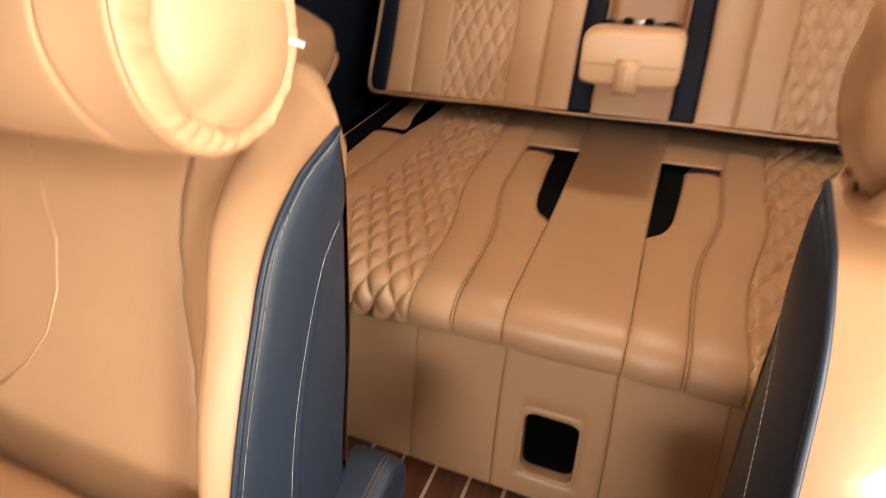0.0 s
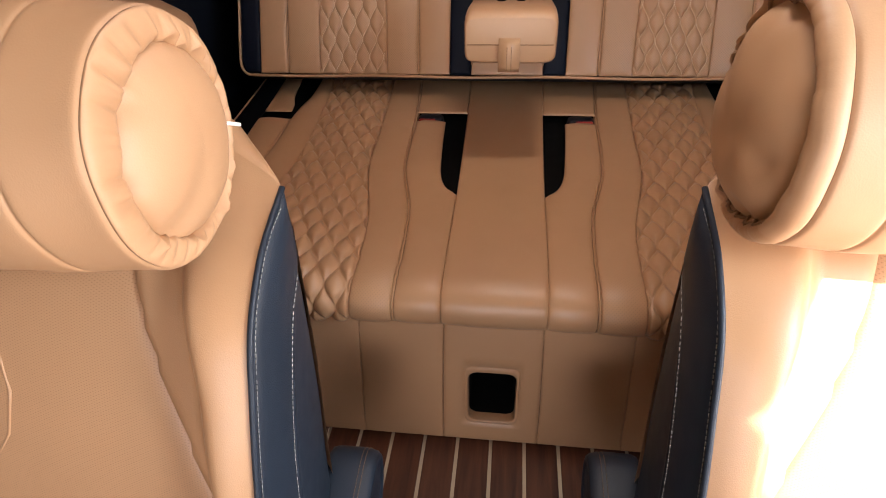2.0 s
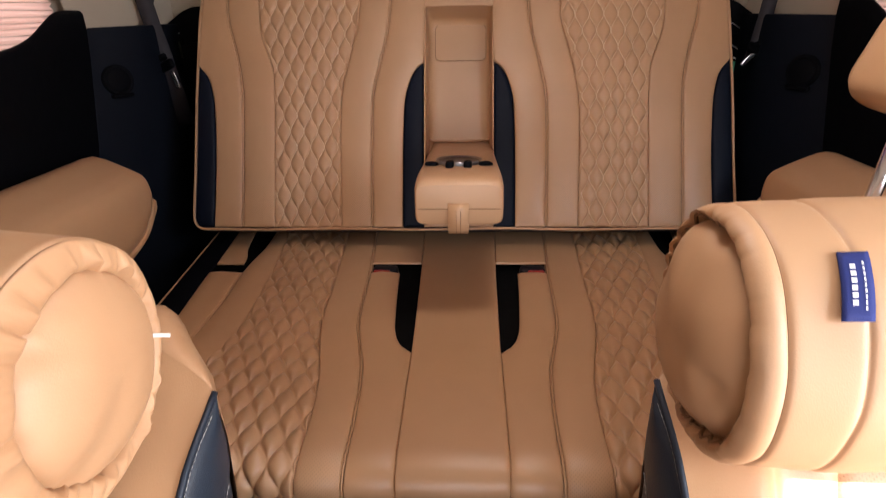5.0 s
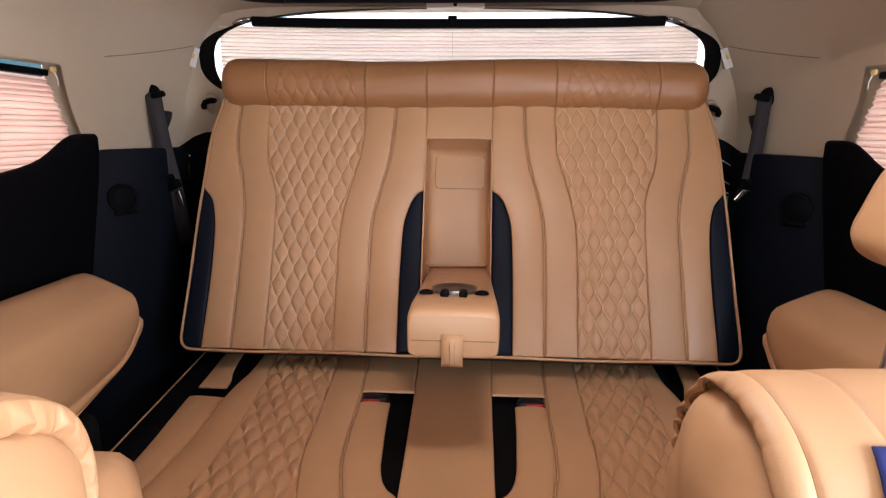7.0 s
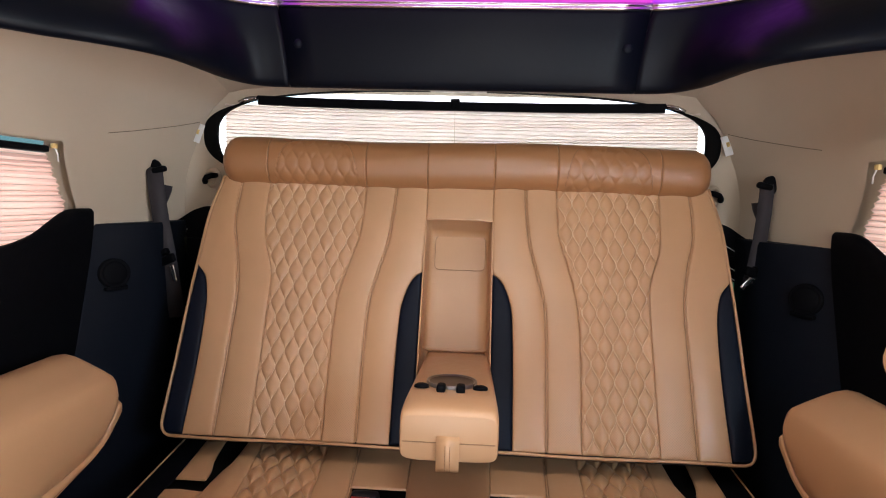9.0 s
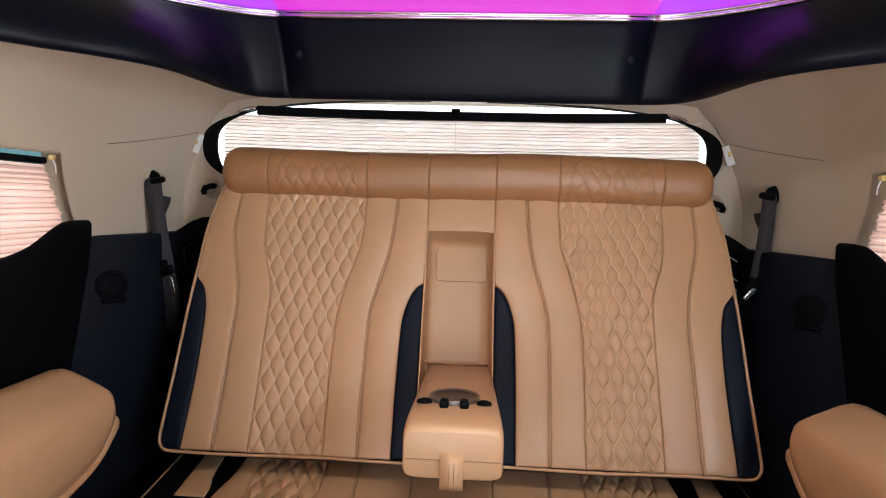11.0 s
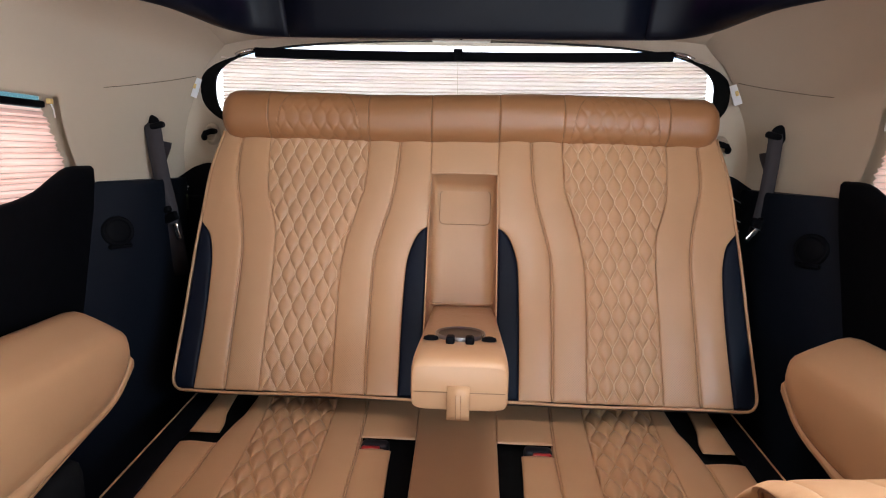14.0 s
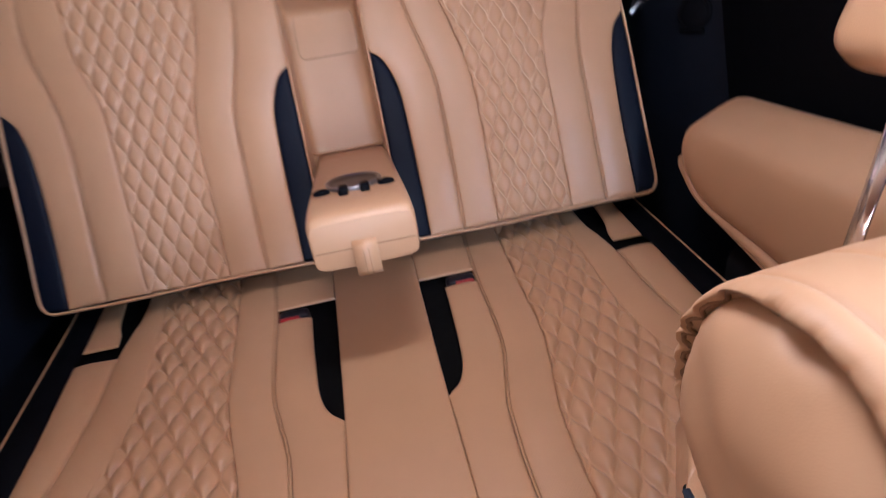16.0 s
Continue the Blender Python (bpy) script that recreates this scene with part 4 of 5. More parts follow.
s1, s2, s3 = skirt_line(0.077, 0.0855), skirt_line(0.213, 0.232), skirt_line(0.59, 0.59)
for s in (1, -1):
    order = (lambda l, r: (l, r)) if s > 0 else (lambda l, r: (mirror(r), mirror(l)))
    part("skirt_panel", pad(on_skirt, *order(s1, s2), 0.003, 0.2985, 0.003, roll=0.0022, drop=0.0028, du=0.01, dv=0.01), leather, bench)
    part("skirt_panel", pad(on_skirt, *order(s2, s3), 0.003, 0.2985, 0.003, roll=0.0022, drop=0.0028, du=0.02, dv=0.01), leather, bench)


def skirt_centre():
    """The middle skirt panel with its square opening."""
    hole = rounded(0.001, 0.122, 0.0405, 0.0605, 0.016, 6)
    n = len(hole)
    bm = bmesh.new()

    def frame_pt(x, z):
        cx, cz = 0.001, 0.122
        dx, dz = x - cx, z - cz
        kx, kz = 0.0795 / max(abs(dx), 1e-6), (0.176 if dz > 0 else 0.119) / max(abs(dz), 1e-6)
        k = min(kx, kz)
        px, pz = cx + dx * k, cz + dz * k
        corner = abs(dx) > 0.026 and abs(dz) > 0.046 and 0.028 < abs(dx) < 0.0404 and abs(dz) < 0.0604
        if corner:
            pz = cz + dz * kz
        if corner or abs(dx * k) > 0.0785:
            px = math.copysign(s1(max(0.0, min(0.30, pz))) - 0.0004, dx)
        return px, pz

    rings = []
    for k, h in ((0, -0.010), (0, -0.001), (0.02, 0.001), (0.10, 0.001), (0.12, -0.0015), (0.14, 0.0012), (0.35, 0.002), (0.6, 0.002), (0.85, 0.0016), (0.955, 0.0008), (0.985, -0.0008), (1.0, -0.0034)):
        row = []
        for x, z in hole:
            ox, oz = frame_pt(x, z)
            row.append(bm.verts.new(on_skirt(x + (ox - x) * k, min(0.2975, max(0.003, z + (oz - z) * k)), h)))
        rings.append(row)
    for a, b in zip(rings, rings[1:]):
        for i in range(n):
            bm.faces.new((a[i], a[(i + 1) % n], b[(i + 1) % n], b[i]))
    bmesh.ops.recalc_face_normals(bm, faces=bm.faces)
    return bm


def opening_walls(depths):
    """The opening's walls run back into the dark."""
    hole = rounded(0.001, 0.122, 0.0405, 0.0605, 0.016, 6)
    rows = [[(CX + x * k, d, 0.122 + (z - 0.122) * k) for x, z in hole] for d, k in depths]
    return grid(lambda u, v: rows[v][u], list(range(len(hole))), list(range(len(rows))), close_u=True)


for s in (1, -1):
    for line in (s1, s2):
        part("seam_tape", grid(lambda k, v, s=s, line=line: on_skirt(s * line(v) + k, v, -0.0032), [-0.004, 0.004], span(0.004, 0.297, 12)), thread_brown, bench)
part("opening_edge", opening_walls(((0.006, 1.0), (0.010, 0.985), (0.014, 0.978), (0.018, 0.975))), leather, bench)
# the deeper walls are coloured black to give the hollow its shade
part("opening_walls", opening_walls(((0.018, 0.975), (0.12, 0.97))), rubber, bench, "deep walls coloured black for the shade inside the opening")
part("skirt_panel", skirt_centre(), leather, bench, "tan leather panel with a square opening")
part("plinth", prism([(-0.585, 0.0), (0.585, 0.0), (0.585, 0.29), (-0.585, 0.29)], lambda a, b, d: (CX + a, d, b), 0.12, 0.7), rubber, bench, smooth=False)
part("skirt_board", prism([(-0.585, 0.0), (-0.07, 0.0), (-0.07, 0.29), (-0.585, 0.29)], lambda a, b, d: (CX + a, d, b), 0.018, 0.12), rubber, bench, smooth=False)
part("skirt_board", prism([(0.07, 0.0), (0.585, 0.0), (0.585, 0.29), (0.07, 0.29)], lambda a, b, d: (CX + a, d, b), 0.018, 0.12), rubber, bench, smooth=False)

# ---- rear bench: backrest ----
RC = radians(23.5)
BU, BN = Vector((0, math.sin(RC), math.cos(RC))), Vector((0, -math.cos(RC), math.sin(RC)))
B0 = Vector((CX, 0.575, 0.482))


def on_back(x, v, h):
    return B0 + Vector((x, 0, 0)) + BU * v + BN * h


rest = thing("bench_backrest", (0, 0.68, 0.43), "tan quilted leather bench backrest with dark blue inserts", "backrest")
bE = curve([(0.0, 0.584), (0.004, 0.590), (0.012, 0.595), (0.03, 0.597), (0.15, 0.593), (0.30, 0.590), (0.385, 0.586), (0.49, 0.580), (0.58, 0.562)])
bA = curve([(0.0, 0.487), (0.20, 0.486), (0.31, 0.487), (0.39, 0.500), (0.47, 0.519), (0.58, 0.518)])
bB = curve([(0.0, 0.414), (0.23, 0.413), (0.30, 0.414), (0.355, 0.418), (0.43, 0.442), (0.50, 0.449), (0.58, 0.450)])
bC = curve([(0.0, 0.261), (0.19, 0.264), (0.28, 0.262), (0.33, 0.255), (0.40, 0.238), (0.455, 0.224), (0.58, 0.219)])
bD = curve([(0.0, 0.1915), (0.155, 0.193), (0.29, 0.191), (0.36, 0.177), (0.43, 0.160), (0.50, 0.152), (0.58, 0.149)])
bI = curve([(0.0, 0.124), (0.16, 0.124), (0.27, 0.121), (0.30, 0.1165), (0.335, 0.105), (0.355, 0.092), (0.366, 0.0775), (0.58, 0.0765)])
bIin = curve([(0.0, 0.0765), (0.58, 0.0765)])
bO = curve([(0.0, 0.552), (0.155, 0.548), (0.27, 0.551), (0.31, 0.557), (0.34, 0.567), (0.365, 0.588), (0.372, 0.590)])
VT = 0.585

for x0, x1, v0, v1, d0, d1 in ((-0.585, -0.0765, 0.004, 0.60, -0.115, -0.010), (0.0765, 0.585, 0.004, 0.60, -0.115, -0.010), (-0.0765, 0.0765, 0.497, 0.60, -0.115, -0.010), (-0.0765, 0.0765, 0.004, 0.497, -0.115, -0.095)):
    bm = prism([(x0, v0), (x1, v0), (x1 - (0.03 if x1 > 0.3 else 0), v1), (x0 + (0.03 if x0 < -0.3 else 0), v1)], on_back, d0, d1)
    part("core", bm, rubber, rest, smooth=False)
part("top_centre_panel", pad(on_back, lambda v: -0.0765, lambda v: 0.0765, 0.488, VT, 0.002, ends=(True, False)), leather, rest)
for s in (1, -1):
    order = (lambda l, r: (l, r)) if s > 0 else (lambda l, r: (mirror(r), mirror(l)))
    part("inner_panel", pad(on_back, *order(bI, shift(bD, -WELT)), 0, VT, 0.004), leather, rest)
    part("perforated_panel", pad(on_back, *order(shift(bD, WELT), bC), 0, VT, 0.004), leather_perf, rest)
    quilt = part("quilted_panel", pad(on_back, *order(bC, bB), 0, VT, 0.003, du=0.0018, dv=0.0030, relief=lambda x, v: ogee(x, v, 0.0154, 0.0715, 0.0052, 0.0013)), leather_perf, rest)
    tagged(part("quilt_stitching", ogee_threads(on_back, *order(bC, bB), 0, VT), thread_light, quilt, "pale stitching"), kind="stuff")
    part("side_panel", pad(on_back, *order(bB, shift(bA, -WELT)), 0, VT, 0.004), leather_perf, rest)
    part("outer_panel", pad(on_back, *order(shift(bA, WELT), lambda v: min(bO(v), bE(v))), 0, VT, 0.003), leather, rest)
    part("inner_insert", pad(on_back, *order(bIin, lambda v: max(bI(v), 0.0775)), 0, 0.368, 0.002, roll=0.006, drop=0.008), navy, rest, "dark blue leather insert")
    part("outer_insert", pad(on_back, *order(lambda v: min(bO(v), bE(v) - 0.002), bE), 0, 0.374, 0.002, roll=0.006, drop=0.008), navy, rest, "dark blue leather insert")
    for c in (bA, bD):
        part("seam_tape", grid(lambda k, v, c=c: on_back(s * c(v) + k, v, -0.0046), [-0.005, 0, 0.005], span(0.002, VT, 60)), thread_brown, rest)
        part("piping", tube([on_back(s * c(v), v, -0.0018) for v in span(0.002, VT, 60)], 0.0017, 8), leather, rest)
    part("side_gusset", grid(lambda k, v, s=s: on_back(s * (bE(v) + (0.004, 0.006, 0.004, -0.01)[k]), v, (-0.004, -0.03, -0.09, -0.118)[k]), [0, 1, 2, 3], span(0.0, VT, 30)), navy, rest)
rim = [(bE(v) + 0.003, v) for v in span(VT, 0.026, 46)] + [(0.574 + 0.0255 * math.cos(radians(a)), 0.0215 + 0.0255 * math.sin(radians(a))) for a in (-6, -20, -35, -50, -65, -80)]
rim += [(x, -0.004 + 0.0012 * math.sin(x * 17)) for x in span(0.565, -0.565, 60)] + [(-x, v) for x, v in rim[::-1]]
part("edge_piping", tube([on_back(x, v, -0.004) for x, v in rim], 0.0032, 8), leather, rest)
part("underside", grid(lambda x, k: on_back(x, (-0.006, -0.010, -0.004, 0.01)[k], (-0.006, -0.03, -0.09, -0.118)[k]), span(-0.575, 0.575, 20), [0, 1, 2, 3]), navy, rest)


def recess():
    """The lined hollow into which the middle armrest folds."""
    bm = bmesh.new()
    outline = rounded(0, 0.2455, 0.0745, 0.2455, 0.010, 4)
    rings = []
    for k, d in ((1.0, 0.000), (0.995, -0.004), (0.95, -0.050), (0.91, -0.066), (0.82, -0.072), (0.6, -0.0728), (0.3, -0.073), (0.01, -0.073)):
        rings.append([bm.verts.new(on_back(x * (k if k > 0.1 else k), 0.2455 + (v - 0.2455) * (k ** 0.5 if k > 0.1 else k), d)) for x, v in outline])
    n = len(outline)
    for a, b in zip(rings, rings[1:]):
        for i in range(n):
            bm.faces.new((a[i], a[(i + 1) % n], b[(i + 1) % n], b[i]))
    bm.faces.new(rings[-1])
    bmesh.ops.recalc_face_normals(bm, faces=bm.faces)
    return bm


part("armrest_recess", recess(), leather, rest)
part("recess_piping", tube([on_back(x, v, 0.0) for x, v in [(-0.0755, 0.02), (-0.0755, 0.25), (-0.0755, 0.487), (-0.05, 0.4895), (0.05, 0.4895), (0.0755, 0.487), (0.0755, 0.25), (0.0755, 0.02)]], 0.0024, 6), leather, rest)
part("recess_roll", tube([on_back(x, v, h) for x, v, h in ((-0.0735, 0.207, -0.046), (-0.069, 0.204, -0.058), (-0.06, 0.203, -0.064), (0, 0.202, -0.066), (0.06, 0.203, -0.064), (0.069, 0.204, -0.058), (0.0735, 0.207, -0.046))], 0.003, 8), leather, rest)
part("lower_centre_panel", pad(on_back, lambda v: -0.0765, lambda v: 0.0765, 0, 0.07, 0.002, ends=(True, False)), leather, rest)
flap = part("recess_flap", prism(rounded(0.003, 0.433, 0.059, 0.042, 0.012), on_back, -0.0735, -0.0700), leather, rest, smooth=False)
part("flap_seam", tube([on_back(x, v, -0.0700) for x, v in rounded(0.003, 0.433, 0.059, 0.042, 0.012)], 0.0008, 5, close=True), thread_brown, flap)


# head roll along the top of the backrest
def head_roll():
    t = thing("head_roll", (0, 0.82, 0.99), "long tan leather head roll along the top of the backrest", "headrest")
    c = Vector((CX, 0.838, 1.050))
    cuts = [-0.566, -0.449, -0.219, -0.0765, 0.0765, 0.219, 0.449, 0.566]

    def ring(x, q, extra=0.0):
        e = max(0.0, (abs(x) - 0.525) / 0.045)
        k = math.sqrt(max(0.0, 1 - min(e, 1) ** 2.4)) * 0.9 + 0.1 if e > 0 else 1.0
        ca, sa = math.cos(q), math.sin(q)
        ry, rz = 0.060 * k + extra, 0.0595 * k + extra
        sq = 0.86
        y = math.copysign(abs(ca) ** sq, ca) * ry
        z = math.copysign(abs(sa) ** sq, sa) * rz
        return c + Vector((x, y, z + 0.003 * math.sin(x * 9)))

    def arch(x):
        """Angle round the roll at which the quilted patch begins: an arch seen from the front."""
        u = min(1.0, abs(abs(x) - 0.334) / 0.099)
        return 104 + 150 * (1 - math.sqrt(max(0.0, 1 - u ** 3.2)))

    qs = [2 * math.pi * k / 64 for k in range(64)]
    for a, b in zip(cuts, cuts[1:]):
        quilted = abs((a + b) / 2) > 0.3 and abs((a + b) / 2) < 0.44 and b - a > 0.15
        xs = [a, a + 0.0007, a + 0.0014, a + 0.0022] + span(a + 0.004, b - 0.004, max(4, int((b - a) / (0.0024 if quilted else 0.012)))) + [b - 0.0022, b - 0.0014, b - 0.0007, b]

        def fn(q, x, a=a, b=b, quilted=quilted):
            d = min(x - a, b - x) if -0.56 < x < 0.56 else 1
            h = -0.0024 * (1 - min(1, max(d, 0) / 0.0022)) + 0.002 * noise.noise(Vector((x * 9, q * 1.3, 4)))
            if quilted:
                deg = (math.degrees(q) - arch(x)) * 0.001
                h += ogee(x, q * 0.06, 0.0154, 0.0628, 0.0017, 0.0010) * min(1, max(0.0, deg, 0.0) / 0.008) * (1 if q < radians(265) else 0)
                h -= 0.0016 * math.exp(-((deg / 0.0022) ** 2))
            return ring(x, q, h)

        part("quilted_section" if quilted else "section", grid(fn, qs if not quilted else [2 * math.pi * k / 160 for k in range(160)], xs, close_u=True), shaded_tan, t)
    for x in cuts[1:-1]:
        part("seam", tube([ring(x, q, -0.0018) for q in qs], 0.0009, 6, close=True), thread_brown, t)
    for s in (-1, 1):
        part("seam", tube([ring(s * (0.334 + 0.099 * math.sin(radians(k))), radians(arch(0.334 + 0.099 * math.sin(radians(k)))), -0.0004) for k in span(-89.9, 89.9, 50)], 0.0007, 6), thread_brown, t)
        part("end_cap", lathe([(0.0, 0.0001), (0.0, 0.4), (-0.003, 1.0)], lambda a, r, q, s=s: c + Vector((s * (0.566 + a), 0.012 * r * math.cos(q), 0.012 * r * math.sin(q))), 24), shaded_tan, t)
    for x in (-0.40, 0.40):
        part("mount", box((CX + x, 0.850, 0.985), (0.05, 0.03, 0.06), 0.006), rubber, t)


head_roll()


def middle_armrest():
    t = thing("middle_armrest", (0.012, 0.45, 0.62), "folded-down tan leather armrest with steel cup holder", "armrest")
    X = 0.011
    # side outline in y and z, from the hinge to the rounded nose
    top = curve([(0.27, 0.675), (0.285, 0.682), (0.31, 0.6845), (0.36, 0.6795), (0.45, 0.668), (0.60, 0.650), (0.68, 0.640)])
    low2 = curve([(0.27, 0.604), (0.30, 0.598), (0.45, 0.580), (0.68, 0.548)])

    def body(zt, zb, y0, y1, w, nose):
        ys = [y0 + nose * (1 - math.cos(radians(a))) for a in (0, 15, 30, 45, 60, 75, 90)] + span(y0 + nose + 0.01, y1, 16)
        prof = []
        for i in range(40):
            a = 2 * math.pi * i / 40
            ca, sa = math.cos(a), math.sin(a)
            prof.append((math.copysign(abs(ca) ** 0.28, ca), math.copysign(abs(sa) ** 0.28, sa)))
        bm = bmesh.new()
        rings = []
        for y in ys:
            f = min(1.0, (y - y0) / nose)
            sh = 0.90 + 0.10 * math.sqrt(max(0, 1 - (1 - f) ** 2))
            m, hh = (zt(y) + zb(y)) / 2, (zt(y) - zb(y)) / 2 - 0.0006
            rings.append([bm.verts.new((X + w * px * (0.955 + 0.045 * (sh - 0.9) / 0.1), y, m + hh * pz * sh)) for px, pz in prof])
        for a, b in zip(rings, rings[1:]):
            for i in range(40):
                bm.faces.new((a[i], a[(i + 1) % 40], b[(i + 1) % 40], b[i]))
        bm.faces.new(rings[0][::-1])
        bm.faces.new(rings[-1])
        bmesh.ops.recalc_face_normals(bm, faces=bm.faces)
        return bm

    part("padded_body", body(top, low2, 0.272, 0.722, 0.0715, 0.010), leather, t)
    slope = -0.125

    def disc(profile, cx, cy0, rx=1.0, ry=1.0):
        z0 = top(cy0)
        return lathe(profile, lambda a, r, q: (cx + r * rx * math.cos(q), cy0 + r * ry * math.sin(q), z0 + a + slope * r * ry * math.sin(q)), 40)

    cup = part("cup_holder", disc([(-0.0004, 0.0445), (0.0052, 0.0442), (0.0062, 0.0430), (0.0058, 0.0415), (0.0030, 0.039), (0.0008, 0.034), (0.0006, 0.020), (0.0006, 0.0001)], X - 0.002, 0.412, 0.95, 1.12), shade("burnished_steel", (0.34, 0.34, 0.36), 0.30, metal=1.0, spread=0.06), t, "brushed steel cup holder")
    # no hollow is cut here; a darker disc carries the cup's inner shade
    part("inner_cup", disc([(0.0036, 0.0385), (0.0022, 0.034), (0.0012, 0.026), (0.0010, 0.014), (0.0009, 0.0001)], X - 0.002, 0.412, 0.95, 1.12), shade("shaded_cup_steel", (0.11, 0.11, 0.12), 0.35, metal=1.0), cup)
    for dx in (-0.015, 0.016):
        part("cup_tab", box((X - 0.002 + dx, 0.360, top(0.360) + 0.003), (0.014, 0.032, 0.013), 0.004, m=pose(0, 0, 0, -10, 0, 0)), black_plastic, t)
    for dx in (-0.048, 0.046):
        part("stud", disc([(0.0, 0.0125), (0.004, 0.0115), (0.0065, 0.006), (0.007, 0.0001)], X - 0.001 + dx, 0.374, 1.0, 0.85), black_plastic, t)
    part("seam", tube([(X - 0.0722, 0.45, 0.618), (X - 0.0722, 0.30, 0.631), (X - 0.0705, 0.2765, 0.6325), (X - 0.066, 0.2722, 0.633), (X, 0.2720, 0.633), (X + 0.066, 0.2722, 0.633), (X + 0.0705, 0.2765, 0.6325), (X + 0.0722, 0.30, 0.631), (X + 0.0722, 0.45, 0.618)], 0.0009, 6), thread_brown, t)
    strap = part("pull_strap", ribbon([(X - 0.001, 0.2735, 0.642), (X - 0.001, 0.2675, 0.633), (X - 0.001, 0.2655, 0.614), (X - 0.001, 0.2665, 0.600), (X - 0.001, 0.270, 0.5925)], 0.033, 0.0036, (1, 0, 0)), leather, t)
    for dx in (-0.0035, 0.0035):
        part("strap_stitch", dashes([(X - 0.001 + dx, 0.2640, 0.632), (X - 0.001 + dx, 0.2632, 0.607), (X - 0.001 + dx, 0.2665, 0.594)], 0.0006), thread_brown, strap)


middle_armrest()

# ---- captain seats ----
# everything is drawn for one seat with its aisle side at x = 0.18 and mirrored for the other


def captain_seat(s, dy, pillow_y, pillow_z, XO, R):
    label = "tan leather captain seat with black side bolster and round neck pillow"
    t = thing("captain_seat", (s * 0.43, -0.45 + dy, 0), label, "car seat", "captain seats")
    front = curve([(0.10, -0.470), (0.30, -0.430), (0.41, -0.396), (0.467, -0.374), (0.526, -0.347), (0.587, -0.314), (0.625, -0.270), (0.640, -0.235), (0.650, -0.207), (0.72, -0.15)])
    back = curve([(0.10, -0.27), (0.30, -0.243), (0.40, -0.222), (0.51, -0.208), (0.60, -0.2015), (0.650, -0.200), (0.72, -0.12)])

    def top_z(x):
        return 0.650 + 0.030 * min(1, max(0, (x - 0.18) / 0.07)) ** 0.8

    seam = curve([(0.0, 0.198), (0.17, 0.208), (0.41, 0.233), (0.565, 0.256), (0.65, 0.270), (0.74, 0.282), (0.85, 0.298), (0.93, 0.310), (1.0, 0.318)])

    flank = curve([(0.0, 0.192), (0.30, 0.214), (0.53, 0.231), (0.67, 0.235), (0.75, 0.240), (0.82, 0.248), (1.0, 0.268)])

    def lay(x, v, h):
        """Front of the seat's back: v 0 to 1 from the bottom to the crown, x across."""
        e = min(x - 0.18, 0.68 - x)
        z = 0.22 + (top_z(x) - 0.22) * v
        zz = min(z, 0.650)
        fl = flank(v) - 0.18
        k = min(1, max(0, (e - fl + 0.022) / 0.030)) * min(1, max(0, e - 0.004) / 0.016)
        bol = 0.010 * math.sin(math.pi * min(1, e / (fl * 1.15))) - 0.030 * k * k * (3 - 2 * k)
        y = front(zz) - bol * min(1, (1 - v) * 6 + 0.15) - h
        if z > 0.650:
            y += (z - 0.650) * 1.1
        return (s * x, y + dy, z)

    # shell of the back
    us = [0.18, 0.182, 0.186, 0.192] + span(0.198, 0.31, 24) + span(0.325, 0.65, 18) + [0.66, 0.67, 0.68]
    vs = span(0, 1, 40)
    outer = lambda v: 0.68 - (seam(v) - 0.18)
    bm = grid(lambda x, v: lay(x, v, -0.012 if seam(v) + 0.004 < x < outer(v) - 0.004 else 0.0), us, vs)
    part("bolster_cover", bm, leather, t)
    insert = part("seat_insert", pad(lambda x, v, h: lay(x, v, h - 0.004), seam, outer, 0.0, 0.985, 0.004, roll=0.014, drop=0.012, du=0.012, dv=0.02), leather_seat, t, "perforated tan leather insert")
    part("insert_piping", tube([lay(seam(v) - 0.002, v, -0.004) for v in span(0, 0.98, 40)], 0.0025, 6), leather, insert)

    part("insert_seam", tube([lay(x, (z - 0.22) / 0.46, -0.001) for x, z in ((0.52, 0.625), (0.495, 0.605), (0.455, 0.575), (0.43, 0.54), (0.422, 0.50), (0.43, 0.46), (0.455, 0.425), (0.50, 0.39))], 0.002, 6), leather, insert)

    # shoulders and rear of the back
    def rear(x, k):
        zt = top_z(x)
        if k < 6:
            f = lay(x, 1, 0)
            r = [0.0, 0.012, 0.030, 0.05, 0.07, 0.085][k]
            return (f[0], f[1] + r * min(1, (x - 0.18) / 0.09), zt + [0.0, 0.004, 0.004, 0.0, -0.012, -0.03][k] * min(1, (x - 0.18) / 0.06))
        z = [0.60, 0.45, 0.3, 0.22][k - 6]
        e = min(1, (x - 0.18) / 0.05)
        return (s * x, back(z) + dy + (0.085 if z > 0.5 else 0.06) * e, z)

    part("back_shell", grid(rear, us, list(range(10))), leather, t)
    # black side panel on the aisle side: a convex front strip, a stitched seam, a flatter rear panel
    st2 = curve([(0.10, 0.087), (0.13, 0.085), (0.30, 0.075), (0.394, 0.0665), (0.494, 0.067), (0.555, 0.076), (0.576, 0.098)])

    def side(u, z, h=0.0):
        a, b = front(z) + 0.001, back(z)
        w = max(b - a, 0.001)
        e, f = u * w, (1 - u) * w
        roll = 0.008 * (1 - math.sqrt(max(0, 1 - (1 - min(1, min(e, f) / 0.02)) ** 2)))
        roll += 0.006 * max(0, 1 - e / 0.06) ** 2
        if z < 0.574:
            d = e - st2(z)
            roll += 0.0022 * math.exp(-(((d - 0.0035) / 0.0022) ** 2)) - 0.0012 * math.exp(-(((d - 0.010) / 0.004) ** 2)) + 0.003 * max(0, min(1, d / 0.012))
